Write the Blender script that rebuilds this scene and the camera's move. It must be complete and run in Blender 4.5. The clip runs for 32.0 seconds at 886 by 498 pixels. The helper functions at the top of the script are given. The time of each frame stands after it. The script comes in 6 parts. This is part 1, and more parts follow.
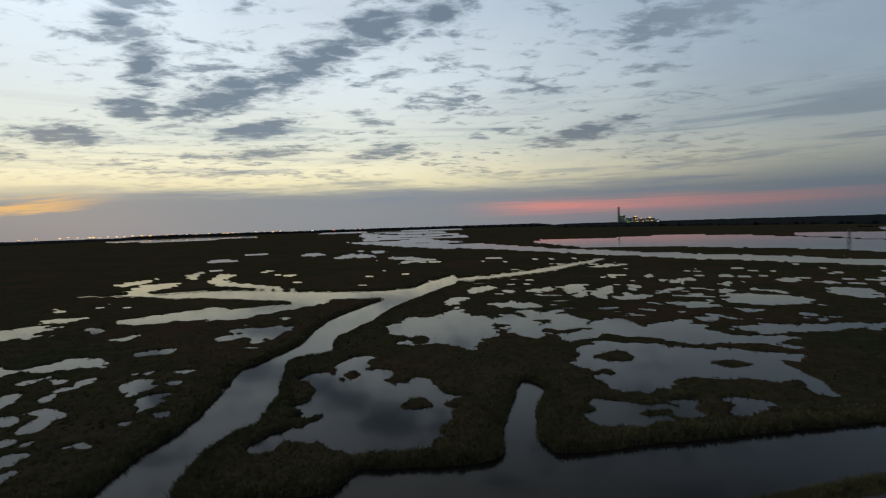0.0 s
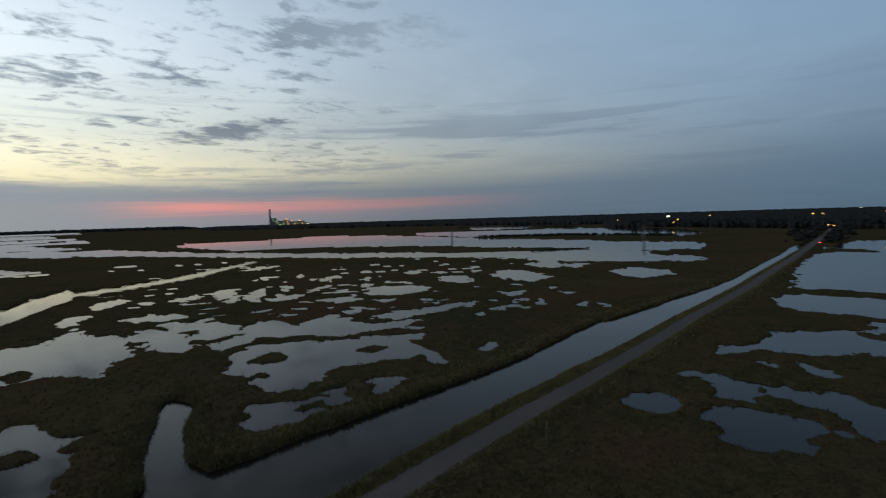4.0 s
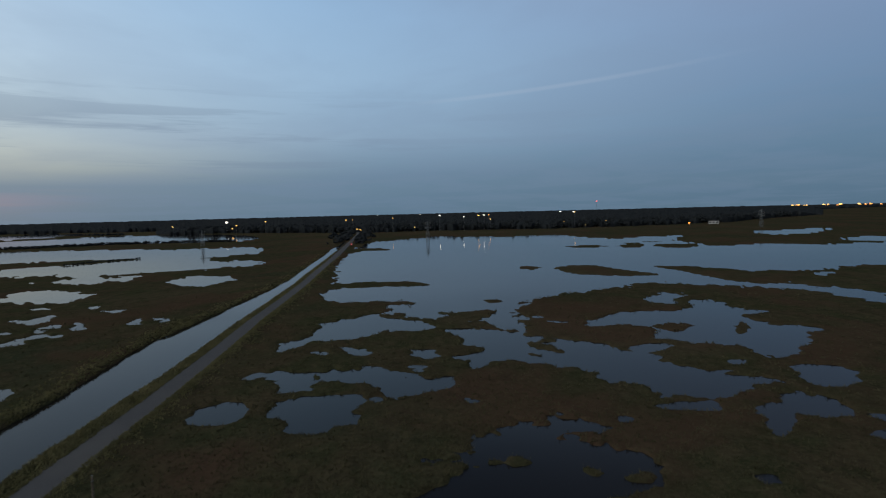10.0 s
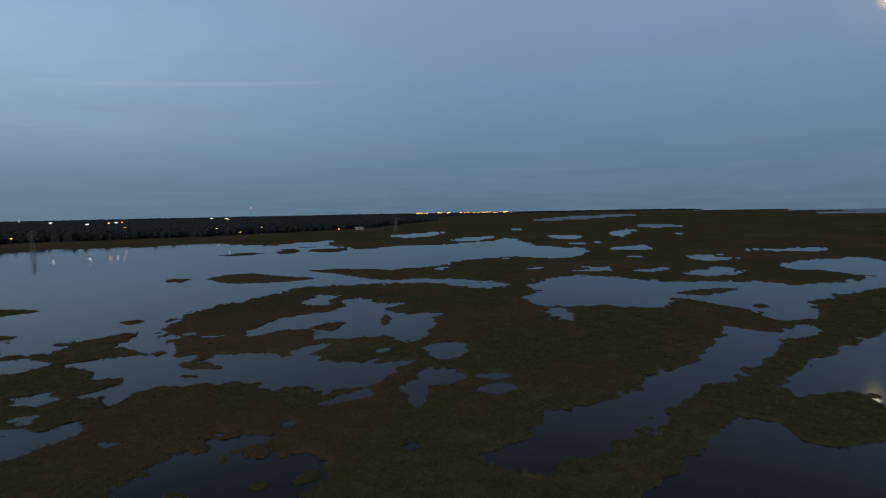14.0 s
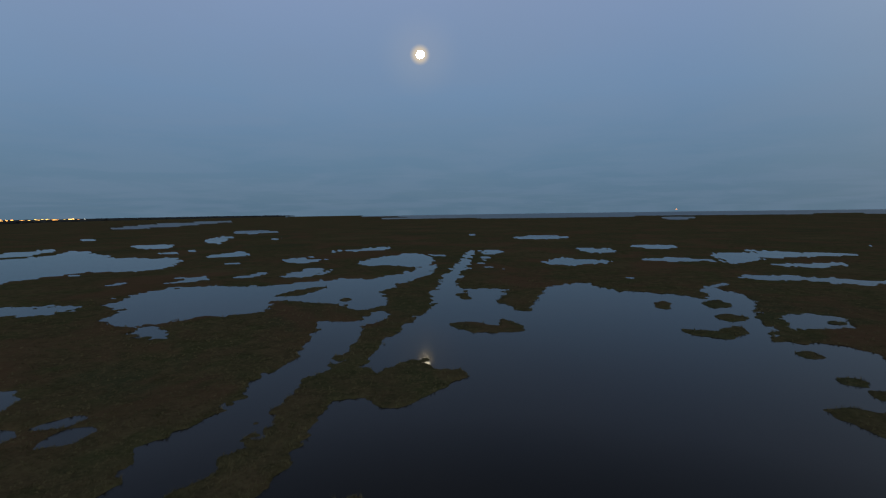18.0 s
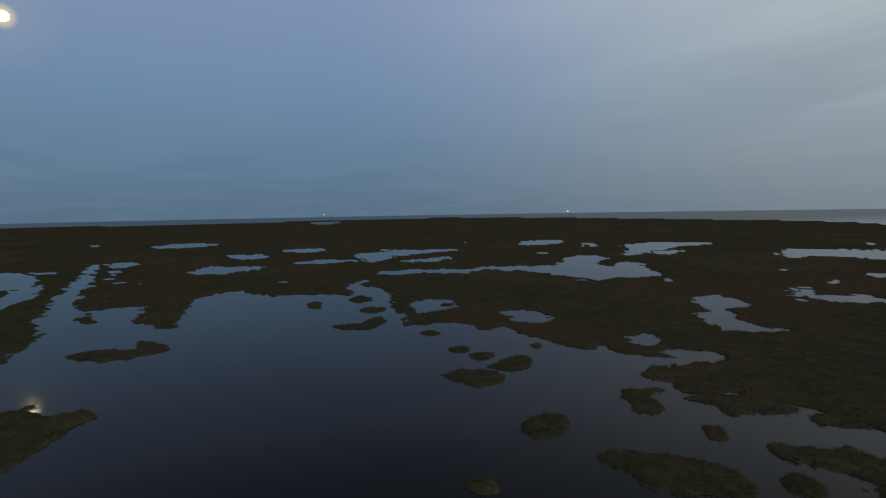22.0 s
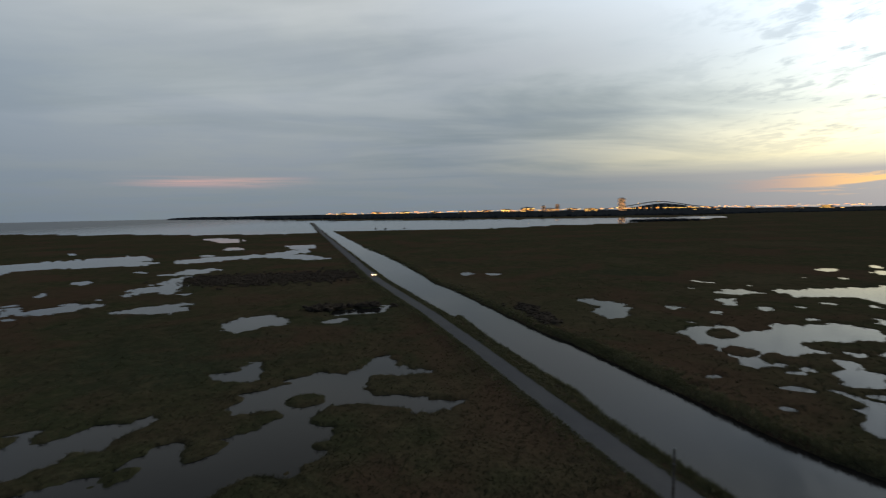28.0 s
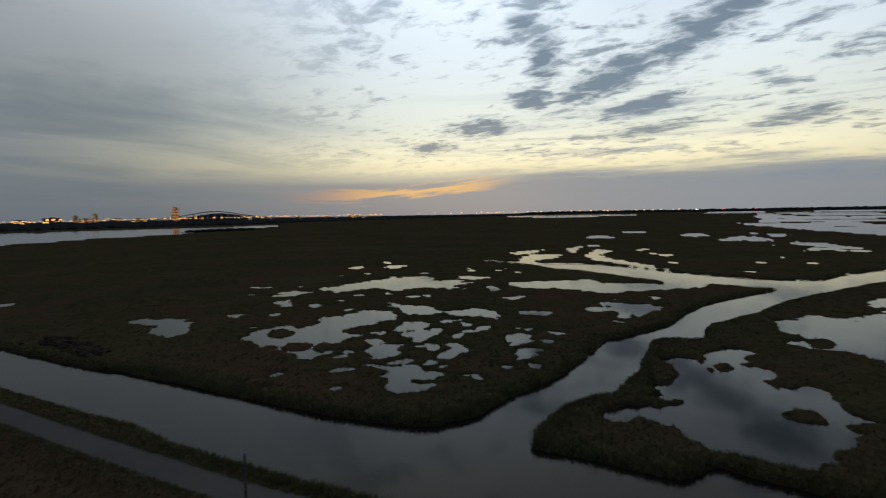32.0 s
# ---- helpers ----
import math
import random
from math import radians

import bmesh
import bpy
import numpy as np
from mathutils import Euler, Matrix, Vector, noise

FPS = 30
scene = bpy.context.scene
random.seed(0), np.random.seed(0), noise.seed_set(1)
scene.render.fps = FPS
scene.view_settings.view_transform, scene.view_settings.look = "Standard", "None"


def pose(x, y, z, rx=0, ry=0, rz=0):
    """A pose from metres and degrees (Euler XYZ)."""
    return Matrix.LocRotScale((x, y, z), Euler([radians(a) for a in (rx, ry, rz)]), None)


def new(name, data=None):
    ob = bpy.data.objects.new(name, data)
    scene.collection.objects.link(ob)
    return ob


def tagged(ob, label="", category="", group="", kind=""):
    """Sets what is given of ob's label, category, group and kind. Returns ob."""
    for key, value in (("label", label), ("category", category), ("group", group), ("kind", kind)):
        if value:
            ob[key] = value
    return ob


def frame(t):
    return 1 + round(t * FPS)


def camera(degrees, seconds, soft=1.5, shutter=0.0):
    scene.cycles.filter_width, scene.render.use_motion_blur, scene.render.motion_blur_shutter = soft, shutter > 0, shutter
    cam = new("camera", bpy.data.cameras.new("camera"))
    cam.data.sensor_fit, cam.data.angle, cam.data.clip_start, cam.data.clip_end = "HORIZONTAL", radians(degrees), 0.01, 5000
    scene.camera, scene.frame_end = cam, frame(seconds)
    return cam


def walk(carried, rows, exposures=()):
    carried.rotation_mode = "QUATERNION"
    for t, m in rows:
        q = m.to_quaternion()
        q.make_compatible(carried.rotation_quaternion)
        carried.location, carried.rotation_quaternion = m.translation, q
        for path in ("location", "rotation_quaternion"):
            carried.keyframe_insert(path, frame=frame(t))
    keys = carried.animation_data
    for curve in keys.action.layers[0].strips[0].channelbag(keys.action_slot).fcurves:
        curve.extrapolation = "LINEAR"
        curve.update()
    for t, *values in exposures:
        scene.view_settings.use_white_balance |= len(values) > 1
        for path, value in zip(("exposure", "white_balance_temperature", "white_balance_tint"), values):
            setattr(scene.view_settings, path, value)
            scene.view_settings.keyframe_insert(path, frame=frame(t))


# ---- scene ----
cam = camera(80.8, 32.0, soft=1.2, shutter=0.5)
PATH = [
    (0.0, pose(0.00, 0.00, 30.00, 87.37, 1.81, 0.00)),
    (0.5, pose(0.03, -0.07, 30.03, 87.20, 1.84, -4.99)),
    (1.0, pose(0.12, -0.13, 30.11, 87.01, 1.76, -10.30)),
    (1.5, pose(0.22, -0.20, 30.09, 86.91, 1.87, -15.15)),
    (2.0, pose(0.34, -0.19, 30.05, 86.83, 1.89, -18.87)),
    (2.5, pose(0.44, -0.15, 29.97, 86.75, 1.84, -22.86)),
    (3.0, pose(0.37, -0.13, 29.94, 86.64, 1.75, -27.42)),
    (3.5, pose(0.38, -0.12, 29.88, 86.55, 1.75, -32.15)),
    (5.5, pose(0.77, 0.06, 29.92, 86.14, 1.70, -51.10)),
    (6.0, pose(0.85, 0.12, 30.03, 86.01, 1.64, -55.41)),
    (6.5, pose(0.91, 0.19, 30.05, 85.93, 1.61, -59.91)),
    (7.0, pose(0.97, 0.24, 30.04, 85.89, 1.53, -64.22)),
    (7.5, pose(1.15, 0.28, 30.00, 85.86, 1.49, -67.96)),
    (8.0, pose(1.22, 0.38, 30.06, 85.81, 1.44, -71.29)),
    (8.5, pose(1.41, 0.43, 30.03, 85.79, 1.46, -74.55)),
    (9.0, pose(1.44, 0.48, 30.03, 85.78, 1.46, -77.44)),
    (9.5, pose(1.56, 0.47, 29.98, 85.80, 1.39, -80.24)),
    (10.0, pose(1.53, 0.38, 30.01, 85.81, 1.41, -82.91)),
    (10.5, pose(1.50, 0.29, 30.02, 85.79, 1.35, -86.39)),
    (11.0, pose(1.55, 0.20, 29.97, 85.83, 1.33, -90.28)),
    (11.5, pose(1.53, 0.18, 29.99, 85.79, 1.28, -94.69)),
    (12.0, pose(1.60, 0.26, 29.94, 85.74, 1.19, -99.96)),
    (12.5, pose(1.66, 0.21, 29.94, 85.73, 1.08, -105.33)),
    (13.0, pose(1.76, 0.24, 30.01, 85.68, 1.10, -110.69)),
    (13.5, pose(1.76, 0.36, 29.96, 85.72, 1.06, -114.95)),
    (14.0, pose(1.91, 0.35, 29.90, 85.76, 1.07, -119.51)),
    (14.5, pose(2.02, 0.13, 29.84, 85.76, 1.10, -124.78)),
    (16.5, pose(2.02, -0.02, 29.72, 85.72, 0.97, -145.67)),
    (17.0, pose(2.08, -0.25, 29.75, 85.69, 0.92, -151.37)),
    (17.5, pose(2.16, -0.43, 29.70, 85.72, 0.95, -156.83)),
    (18.0, pose(2.14, -0.44, 29.74, 85.73, 0.92, -161.83)),
    (18.5, pose(2.06, -0.41, 29.72, 85.77, 0.96, -164.15)),
    (19.0, pose(2.02, -0.47, 29.62, 85.79, 0.92, -168.91)),
    (19.5, pose(1.99, -0.55, 29.52, 85.82, 0.86, -177.27)),
    (20.0, pose(2.11, -0.59, 29.48, 85.84, 0.88, -181.27)),
    (20.5, pose(2.14, -0.60, 29.42, 85.89, 0.97, -183.09)),
    (21.0, pose(2.10, -0.54, 29.38, 85.88, 0.96, -187.20)),
    (21.5, pose(1.97, -0.56, 29.45, 85.81, 0.95, -192.65)),
    (22.0, pose(1.83, -0.62, 29.50, 85.74, 0.98, -198.84)),
    (22.5, pose(1.63, -0.68, 29.45, 85.75, 0.99, -203.03)),
    (23.0, pose(1.50, -0.72, 29.41, 85.73, 1.04, -208.81)),
    (23.5, pose(1.48, -0.71, 29.49, 85.64, 0.82, -217.44)),
    (24.0, pose(1.61, -0.59, 29.59, 85.57, 0.83, -226.14)),
    (24.5, pose(1.65, -0.64, 29.64, 85.60, 0.63, -233.52)),
    (26.5, pose(1.60, -0.56, 29.52, 85.69, 0.82, -253.42)),
    (27.0, pose(1.59, -0.66, 29.56, 85.68, 0.75, -259.46)),
    (27.5, pose(1.66, -0.56, 29.57, 85.69, 0.87, -266.13)),
    (28.0, pose(1.74, -0.37, 29.60, 85.68, 0.92, -273.88)),
    (28.5, pose(1.76, -0.36, 29.61, 85.70, 0.84, -281.55)),
    (29.0, pose(1.89, -0.39, 29.65, 85.74, 0.80, -289.00)),
    (29.5, pose(1.93, -0.41, 29.69, 85.78, 0.74, -296.48)),
    (30.0, pose(1.96, -0.41, 29.68, 85.81, 0.78, -303.87)),
    (30.5, pose(1.89, -0.38, 29.63, 85.89, 0.79, -307.05)),
    (31.0, pose(1.83, -0.27, 29.56, 85.96, 0.94, -309.31)),
    (31.5, pose(1.94, -0.39, 29.57, 86.01, 0.97, -314.25)),
    (32.0, pose(2.00, -0.39, 29.59, 85.96, 1.01, -319.94)),
]
# the clip's camera closes its iris towards the afterglow
walk(cam, PATH, [(0, -0.62), (1.5, -0.58), (3, -0.48), (6, -0.04), (8, 0.06), (10, 0.08), (14, 0.08), (19, 0.06), (23, 0.02), (24.5, 0.02), (26.5, 0.0), (28.0, 0.02), (29, -0.04), (30, -0.16), (31, -0.34), (32, -0.54)])

# ---- sky and light ----
SUNSET = 326.0          # compass bearing of the afterglow, clockwise from +y


def bearing(deg, r=1.0, z=0.0):
    a = radians(deg)
    return Vector((math.sin(a) * r, math.cos(a) * r, z))


world = bpy.data.worlds.new("dusk_sky")
scene.world = world
world.use_nodes = True
WT = world.node_tree
WT.nodes.clear()


class Graph:
    """Short way of writing shader nodes."""

    def __init__(self, tree):
        self.tree = tree

    def node(self, kind):
        return self.tree.nodes.new(kind)

    def link(self, a, b):
        self.tree.links.new(a, b)

    def put(self, sock, v):
        if isinstance(v, bpy.types.NodeSocket):
            self.link(v, sock)
        elif v is not None:
            sock.default_value = v

    def math(self, op, a, b=None, c=None, clamp=False):
        n = self.node("ShaderNodeMath")
        n.operation, n.use_clamp = op, clamp
        for s, v in zip(n.inputs, (a, b, c)):
            self.put(s, v)
        return n.outputs[0]

    def vmath(self, op, a, b=None):
        n = self.node("ShaderNodeVectorMath")
        n.operation = op
        self.put(n.inputs[0], a)
        self.put(n.inputs[1], b)
        return n.outputs["Value"] if op in ("DOT_PRODUCT", "LENGTH", "DISTANCE") else n.outputs[0]

    def ramp(self, fac, stops, interp="LINEAR"):
        n = self.node("ShaderNodeValToRGB")
        n.color_ramp.interpolation = interp
        el = n.color_ramp.elements
        while len(el) < len(stops):
            el.new(0.5)
        for e, (p, c) in zip(el, stops):
            e.position = p
            e.color = (c, c, c, 1) if isinstance(c, (int, float)) else (*c, 1)
        self.put(n.inputs[0], fac)
        return n.outputs[0]

    def mix(self, fac, a, b, mode="MIX"):
        n = self.node("ShaderNodeMix")
        n.data_type, n.blend_type = "RGBA", mode
        self.put(n.inputs[0], fac)
        for s, v in ((n.inputs[6], a), (n.inputs[7], b)):
            self.put(s, (*v, 1) if isinstance(v, tuple) else v)
        return n.outputs[2]

    def noise(self, vec, scale, detail=4.0, rough=0.55, warp=0.0):
        n = self.node("ShaderNodeTexNoise")
        self.put(n.inputs["Vector"], vec)
        n.inputs["Scale"].default_value = scale
        n.inputs["Detail"].default_value = detail
        n.inputs["Roughness"].default_value = rough
        n.inputs["Distortion"].default_value = warp
        return n.outputs["Fac"]

    def combine(self, x, y, z):
        n = self.node("ShaderNodeCombineXYZ")
        for s, v in zip(n.inputs, (x, y, z)):
            self.put(s, v)
        return n.outputs[0]

    def smooth(self, v, lo, hi):
        n = self.node("ShaderNodeMapRange")
        n.interpolation_type = "SMOOTHSTEP"
        self.put(n.inputs[0], v)
        n.inputs[1].default_value, n.inputs[2].default_value = lo, hi
        return n.outputs[0]


def srgb(r, g, b):
    return tuple((c / 255 / 12.92) if c < 11 else ((c / 255 + 0.055) / 1.055) ** 2.4 for c in (r, g, b))


def build_sky():
    g = Graph(WT)
    d = g.node("ShaderNodeTexCoord").outputs["Generated"]
    sep = g.node("ShaderNodeSeparateXYZ")
    g.link(d, sep.inputs[0])
    x, y, z = sep.outputs
    flat = g.vmath("NORMALIZE", g.combine(x, y, 0.0))
    elev = g.math("MULTIPLY", g.math("ARCSINE", z), 180 / math.pi)          # degrees
    az = g.math("MULTIPLY", g.math("ARCTAN2", x, y), 180 / math.pi)         # -180..180, 0 at +y
    # angle from the afterglow, signed: + is clockwise
    rel = g.math("SUBTRACT", g.math("MODULO", g.math("ADD", az, 720.0 - SUNSET + 180.0 + 360.0), 360.0), 180.0)
    arel = g.math("ABSOLUTE", rel)
    e01 = g.math("DIVIDE", elev, 40.0, clamp=True)
    # base colours up the sky: afterglow side, flanks, far side
    glow = g.ramp(e01, [(0.0, srgb(136, 137, 140)), (0.075, srgb(152, 151, 149)), (0.115, srgb(236, 226, 186)), (0.15, srgb(248, 240, 204)), (0.23, srgb(224, 229, 217)), (0.38, srgb(221, 232, 238)), (0.55, srgb(202, 215, 227)), (0.75, srgb(216, 222, 222)), (1.0, srgb(206, 213, 214))])
    east = g.ramp(e01, [(0.0, srgb(95, 120, 140)), (0.1, srgb(108, 133, 155)), (0.2, srgb(142, 168, 192)), (0.35, srgb(154, 185, 213)), (0.57, srgb(144, 179, 213)), (0.68, srgb(96, 122, 158)), (0.8, srgb(68, 88, 122))])
    west = g.ramp(e01, [(0.0, srgb(124, 134, 142)), (0.1, srgb(142, 150, 156)), (0.3, srgb(166, 175, 180)), (0.5, srgb(194, 200, 202)), (0.66, srgb(180, 186, 188)), (1.0, srgb(146, 152, 156))])
    back = g.ramp(e01, [(0.0, srgb(83, 109, 130)), (0.12, srgb(91, 120, 146)), (0.3, srgb(107, 135, 167)), (0.55, srgb(126, 146, 180)), (0.8, srgb(80, 93, 122)), (1.0, srgb(62, 73, 96))])
    side = g.mix(g.smooth(rel, -20.0, 20.0), west, east)
    flank = g.mix(g.math("MAXIMUM", g.smooth(rel, 88.0, 165.0), g.smooth(rel, -72.0, -142.0)), side, back)
    near = g.math("MAXIMUM", g.math("MULTIPLY", g.smooth(g.math("ADD", rel, g.math("MULTIPLY", g.math("MAXIMUM", g.math("SUBTRACT", elev, 15.0), 0.0), 1.7)), -54.0, -10.0), g.smooth(rel, 112.0, 18.0)), 0.0)
    base = g.mix(near, flank, glow)
    lift = g.math("ADD", g.math("MAXIMUM", z, 0.0), 0.085)
    u = g.math("DIVIDE", x, lift)
    v = g.math("DIVIDE", y, lift)
    plane = g.combine(u, v, 0.0)
    frag = g.noise(g.combine(u, g.math("MULTIPLY", v, 1.35), 0.0), 5.2, 9.0, 0.66, 0.35)
    puff = g.noise(plane, 1.5, 5.0, 0.6, 0.3)
    big = g.noise(plane, 0.5, 2.0, 0.5)
    # rose band low in the north, orange streaks beside the glow
    streak = g.noise(g.combine(g.math("MULTIPLY", x, 2.6), g.math("MULTIPLY", y, 2.6), g.math("MULTIPLY", elev, 1.9)), 1.0, 5.0, 0.6)
    rose = g.math("MULTIPLY", g.smooth(rel, 32.0, 46.0), g.smooth(rel, 86.0, 46.0))
    rose_top = g.math("ADD", elev, g.math("MULTIPLY", g.math("SUBTRACT", streak, 0.5), 2.4))
    rose = g.math("MULTIPLY", rose, g.math("MULTIPLY", g.smooth(rose_top, 2.7, 1.7), g.smooth(elev, -1.0, 1.6)))
    base = g.mix(g.math("MULTIPLY", rose, 0.86), base, g.mix(g.smooth(rose_top, 0.4, 1.7), srgb(160, 138, 146), srgb(226, 148, 140)))
    tilt = g.math("SUBTRACT", elev, g.math("ADD", 1.85, g.math("MULTIPLY", g.math("MAXIMUM", g.math("ADD", rel, 14.0), 0.0), 0.10)))
    flame = g.noise(g.combine(g.math("MULTIPLY", x, 9.0), g.math("MULTIPLY", y, 9.0), g.math("MULTIPLY", tilt, 2.4)), 1.0, 5.0, 0.62, 0.2)
    orange = g.math("MULTIPLY", g.smooth(rel, -26.0, -13.0), g.smooth(rel, 3.0, -5.0))
    ragged = g.math("ADD", g.math("ABSOLUTE", tilt), g.math("MULTIPLY", g.math("SUBTRACT", flame, 0.5), 3.4))
    orange = g.math("MULTIPLY", orange, g.smooth(ragged, 0.70, 0.0))
    pink = g.math("MULTIPLY", g.smooth(g.math("ABSOLUTE", g.math("ADD", rel, 75.0)), 11.0, 2.0), g.smooth(g.math("ABSOLUTE", g.math("SUBTRACT", elev, 3.1)), 0.9, 0.1))
    base = g.mix(g.math("MULTIPLY", g.math("MULTIPLY", pink, g.smooth(streak, 0.36, 0.64)), 0.8), base, srgb(214, 172, 162))
    # broad soft veil, strongest on the western flank
    veil = g.noise(g.combine(g.math("MULTIPLY", u, 1.0), g.math("MULTIPLY", v, 0.42), 7.0), 0.75, 6.0, 0.55, 0.5)
    westward = g.math("MULTIPLY", g.smooth(rel, -12.0, -38.0), g.smooth(rel, -112.0, -78.0))
    veil_amount = g.math("MULTIPLY", g.smooth(veil, 0.40, 0.64), g.math("ADD", g.math("MULTIPLY", westward, 0.36), 0.05))
    base = g.mix(veil_amount, base, srgb(122, 136, 144))
    pale = g.math("MULTIPLY", g.smooth(veil, 0.50, 0.34), g.math("MULTIPLY", g.math("MULTIPLY", westward, g.smooth(elev, 6.0, 16.0)), 0.3))
    base = g.mix(pale, base, srgb(196, 200, 206))
    # one large soft grey cloud left of the glow
    pall = g.math("MULTIPLY", g.smooth(g.math("ABSOLUTE", g.math("ADD", rel, 42.0)), 28.0, 8.0), g.math("MULTIPLY", g.smooth(elev, 2.0, 6.0), g.smooth(elev, 34.0, 18.0)))
    pall = g.math("MULTIPLY", pall, g.math("ADD", 0.08, g.math("MULTIPLY", g.smooth(veil, 0.38, 0.60), 0.30)))
    base = g.mix(pall, base, srgb(114, 129, 139))
    # grey bank along the horizon under the glow, its top torn into bars
    bank_n = g.noise(g.combine(g.math("MULTIPLY", x, 3.0), g.math("MULTIPLY", y, 3.0), g.math("MULTIPLY", elev, 0.55)), 1.0, 6.0, 0.6, 0.2)
    bank = g.smooth(g.math("ADD", elev, g.math("MULTIPLY", g.math("SUBTRACT", bank_n, 0.5), -7.0)), 4.7, 3.3)
    bank = g.math("MULTIPLY", bank, g.math("MULTIPLY", g.smooth(rel, -10.0, 8.0), g.smooth(rel, 74.0, 40.0)))
    base = g.mix(g.math("MULTIPLY", g.math("MULTIPLY", bank, g.math("SUBTRACT", 1.0, rose)), 0.8), base, srgb(134, 140, 146))
    base = g.mix(g.math("MULTIPLY", orange, 0.8), base, g.mix(g.smooth(rel, -23.0, -10.0), srgb(186, 144, 128), srgb(238, 188, 114)))
    # broken cloud on the north side, lit from behind
    field = g.math("MULTIPLY", g.smooth(rel, -34.0, -2.0), g.smooth(rel, 82.0, 46.0))
    mass = g.math("ADD", g.math("MULTIPLY", frag, 0.52), g.math("ADD", g.math("MULTIPLY", puff, 0.34), g.math("MULTIPLY", big, 0.26)))
    cover = g.math("MULTIPLY", g.smooth(mass, 0.56, 0.66), g.math("MULTIPLY", field, g.smooth(elev, 3.0, 6.5)))

    def lump(az0, el0, la, le, turn):
        a = g.math("SUBTRACT", rel, (az0 - SUNSET + 540) % 360 - 180)
        e = g.math("SUBTRACT", elev, el0)
        c, s = math.cos(radians(turn)), math.sin(radians(turn))
        p = g.math("DIVIDE", g.math("ADD", g.math("MULTIPLY", a, c), g.math("MULTIPLY", e, s)), la)
        q = g.math("DIVIDE", g.math("SUBTRACT", g.math("MULTIPLY", e, c), g.math("MULTIPLY", a, s)), le)
        return g.math("SQRT", g.math("ADD", g.math("MULTIPLY", p, p), g.math("MULTIPLY", q, q)))
    lumps = None
    for spec in LUMPS:
        m = lump(*spec)
        lumps = m if lumps is None else g.math("MINIMUM", lumps, m)
    torn = g.math("ADD", lumps, g.math("ADD", g.math("MULTIPLY", g.math("SUBTRACT", frag, 0.5), 4.0), g.math("MULTIPLY", g.math("SUBTRACT", puff, 0.5), 1.6)))
    dark = g.smooth(torn, 1.45, 0.35)
    cover = g.math("MAXIMUM", g.math("MULTIPLY", cover, 0.78), g.math("MULTIPLY", dark, 0.92))
    tone = g.mix(g.smooth(elev, 4.0, 13.0), srgb(136, 141, 144), srgb(102, 119, 136))
    base = g.mix(cover, base, tone)
    # long thin bars low down
    thin = g.noise(g.combine(g.math("MULTIPLY", x, 2.2), g.math("MULTIPLY", y, 2.2), g.math("MULTIPLY", elev, 0.7)), 1.0, 5.0, 0.6, 0.2)
    thin_amt = g.math("MULTIPLY", g.smooth(thin, 0.50, 0.62), g.math("MULTIPLY", g.smooth(elev, 15.0, 8.0), g.smooth(elev, 1.5, 4.0)))
    thin_amt = g.math("MULTIPLY", thin_amt, g.math("ADD", g.math("MULTIPLY", g.math("MULTIPLY", g.smooth(arel, 130.0, 80.0), g.smooth(rel, -20.0, 20.0)), 0.36), 0.08))
    base = g.mix(thin_amt, base, srgb(112, 130, 152))
    soft = g.noise(plane, 0.9, 5.0, 0.55, 0.4)
    base = g.mix(g.math("MULTIPLY", g.math("MULTIPLY", g.smooth(soft, 0.40, 0.62), g.smooth(arel, 20.0, 60.0)), 0.14), base, srgb(118, 135, 162))
    # the afterglow itself is stronger than the rest of the sky
    gain = g.math("ADD", 1.0, g.math("MULTIPLY", g.math("MULTIPLY", g.smooth(rel, -42.0, -2.0), g.smooth(rel, 76.0, 20.0)), 0.6))
    base = g.mix(1.0, base, g.combine(gain, gain, gain), "MULTIPLY")
    # the high sky above the afterglow is bright as well
    high = g.math("MULTIPLY", g.math("MULTIPLY", g.smooth(rel, -68.0, -36.0), g.smooth(rel, 24.0, -6.0)), g.smooth(elev, 14.0, 27.0))
    gain = g.math("ADD", 1.0, g.math("MULTIPLY", high, 0.5))
    base = g.mix(1.0, base, g.combine(gain, gain, gain), "MULTIPLY")
    # faint trail left by an aircraft
    line = g.math("SUBTRACT", elev, g.math("ADD", 12.2, g.math("MULTIPLY", g.math("SUBTRACT", rel, 124.0), 0.075)))
    trail = g.math("MULTIPLY", g.smooth(g.math("ABSOLUTE", line), 0.32, 0.05), g.math("MULTIPLY", g.smooth(rel, 112.0, 122.0), g.smooth(rel, 150.0, 130.0)))
    base = g.mix(g.math("MULTIPLY", trail, 0.17), base, srgb(176, 188, 205))
    # halo of the moon in thin haze
    mdir = bearing(MOON_AZ, math.cos(radians(MOON_EL)), math.sin(radians(MOON_EL)))
    ang = g.math("MULTIPLY", g.math("ARCCOSINE", g.vmath("DOT_PRODUCT", d, tuple(mdir))), 180 / math.pi)
    halo = g.math("ADD", g.math("MULTIPLY", g.smooth(ang, 1.15, 0.40), 0.5), g.math("MULTIPLY", g.smooth(ang, 5.0, 0.0), 0.05))
    base = g.mix(halo, base, srgb(255, 226, 172))
    # clear air of the physical sky behind it all
    sky = g.node("ShaderNodeTexSky")
    sky.sky_type, sky.sun_disc = "NISHITA", False
    sky.sun_elevation, sky.sun_rotation = radians(4.0), radians(SUNSET)
    base = g.mix(0.0015, base, sky.outputs[0], "ADD")
    below = g.smooth(elev, -0.4, -3.0)
    base = g.mix(below, base, srgb(60, 62, 62))
    bg = g.node("ShaderNodeBackground")
    g.link(base, bg.inputs[0])
    bg.inputs[1].default_value = SKY_STRENGTH
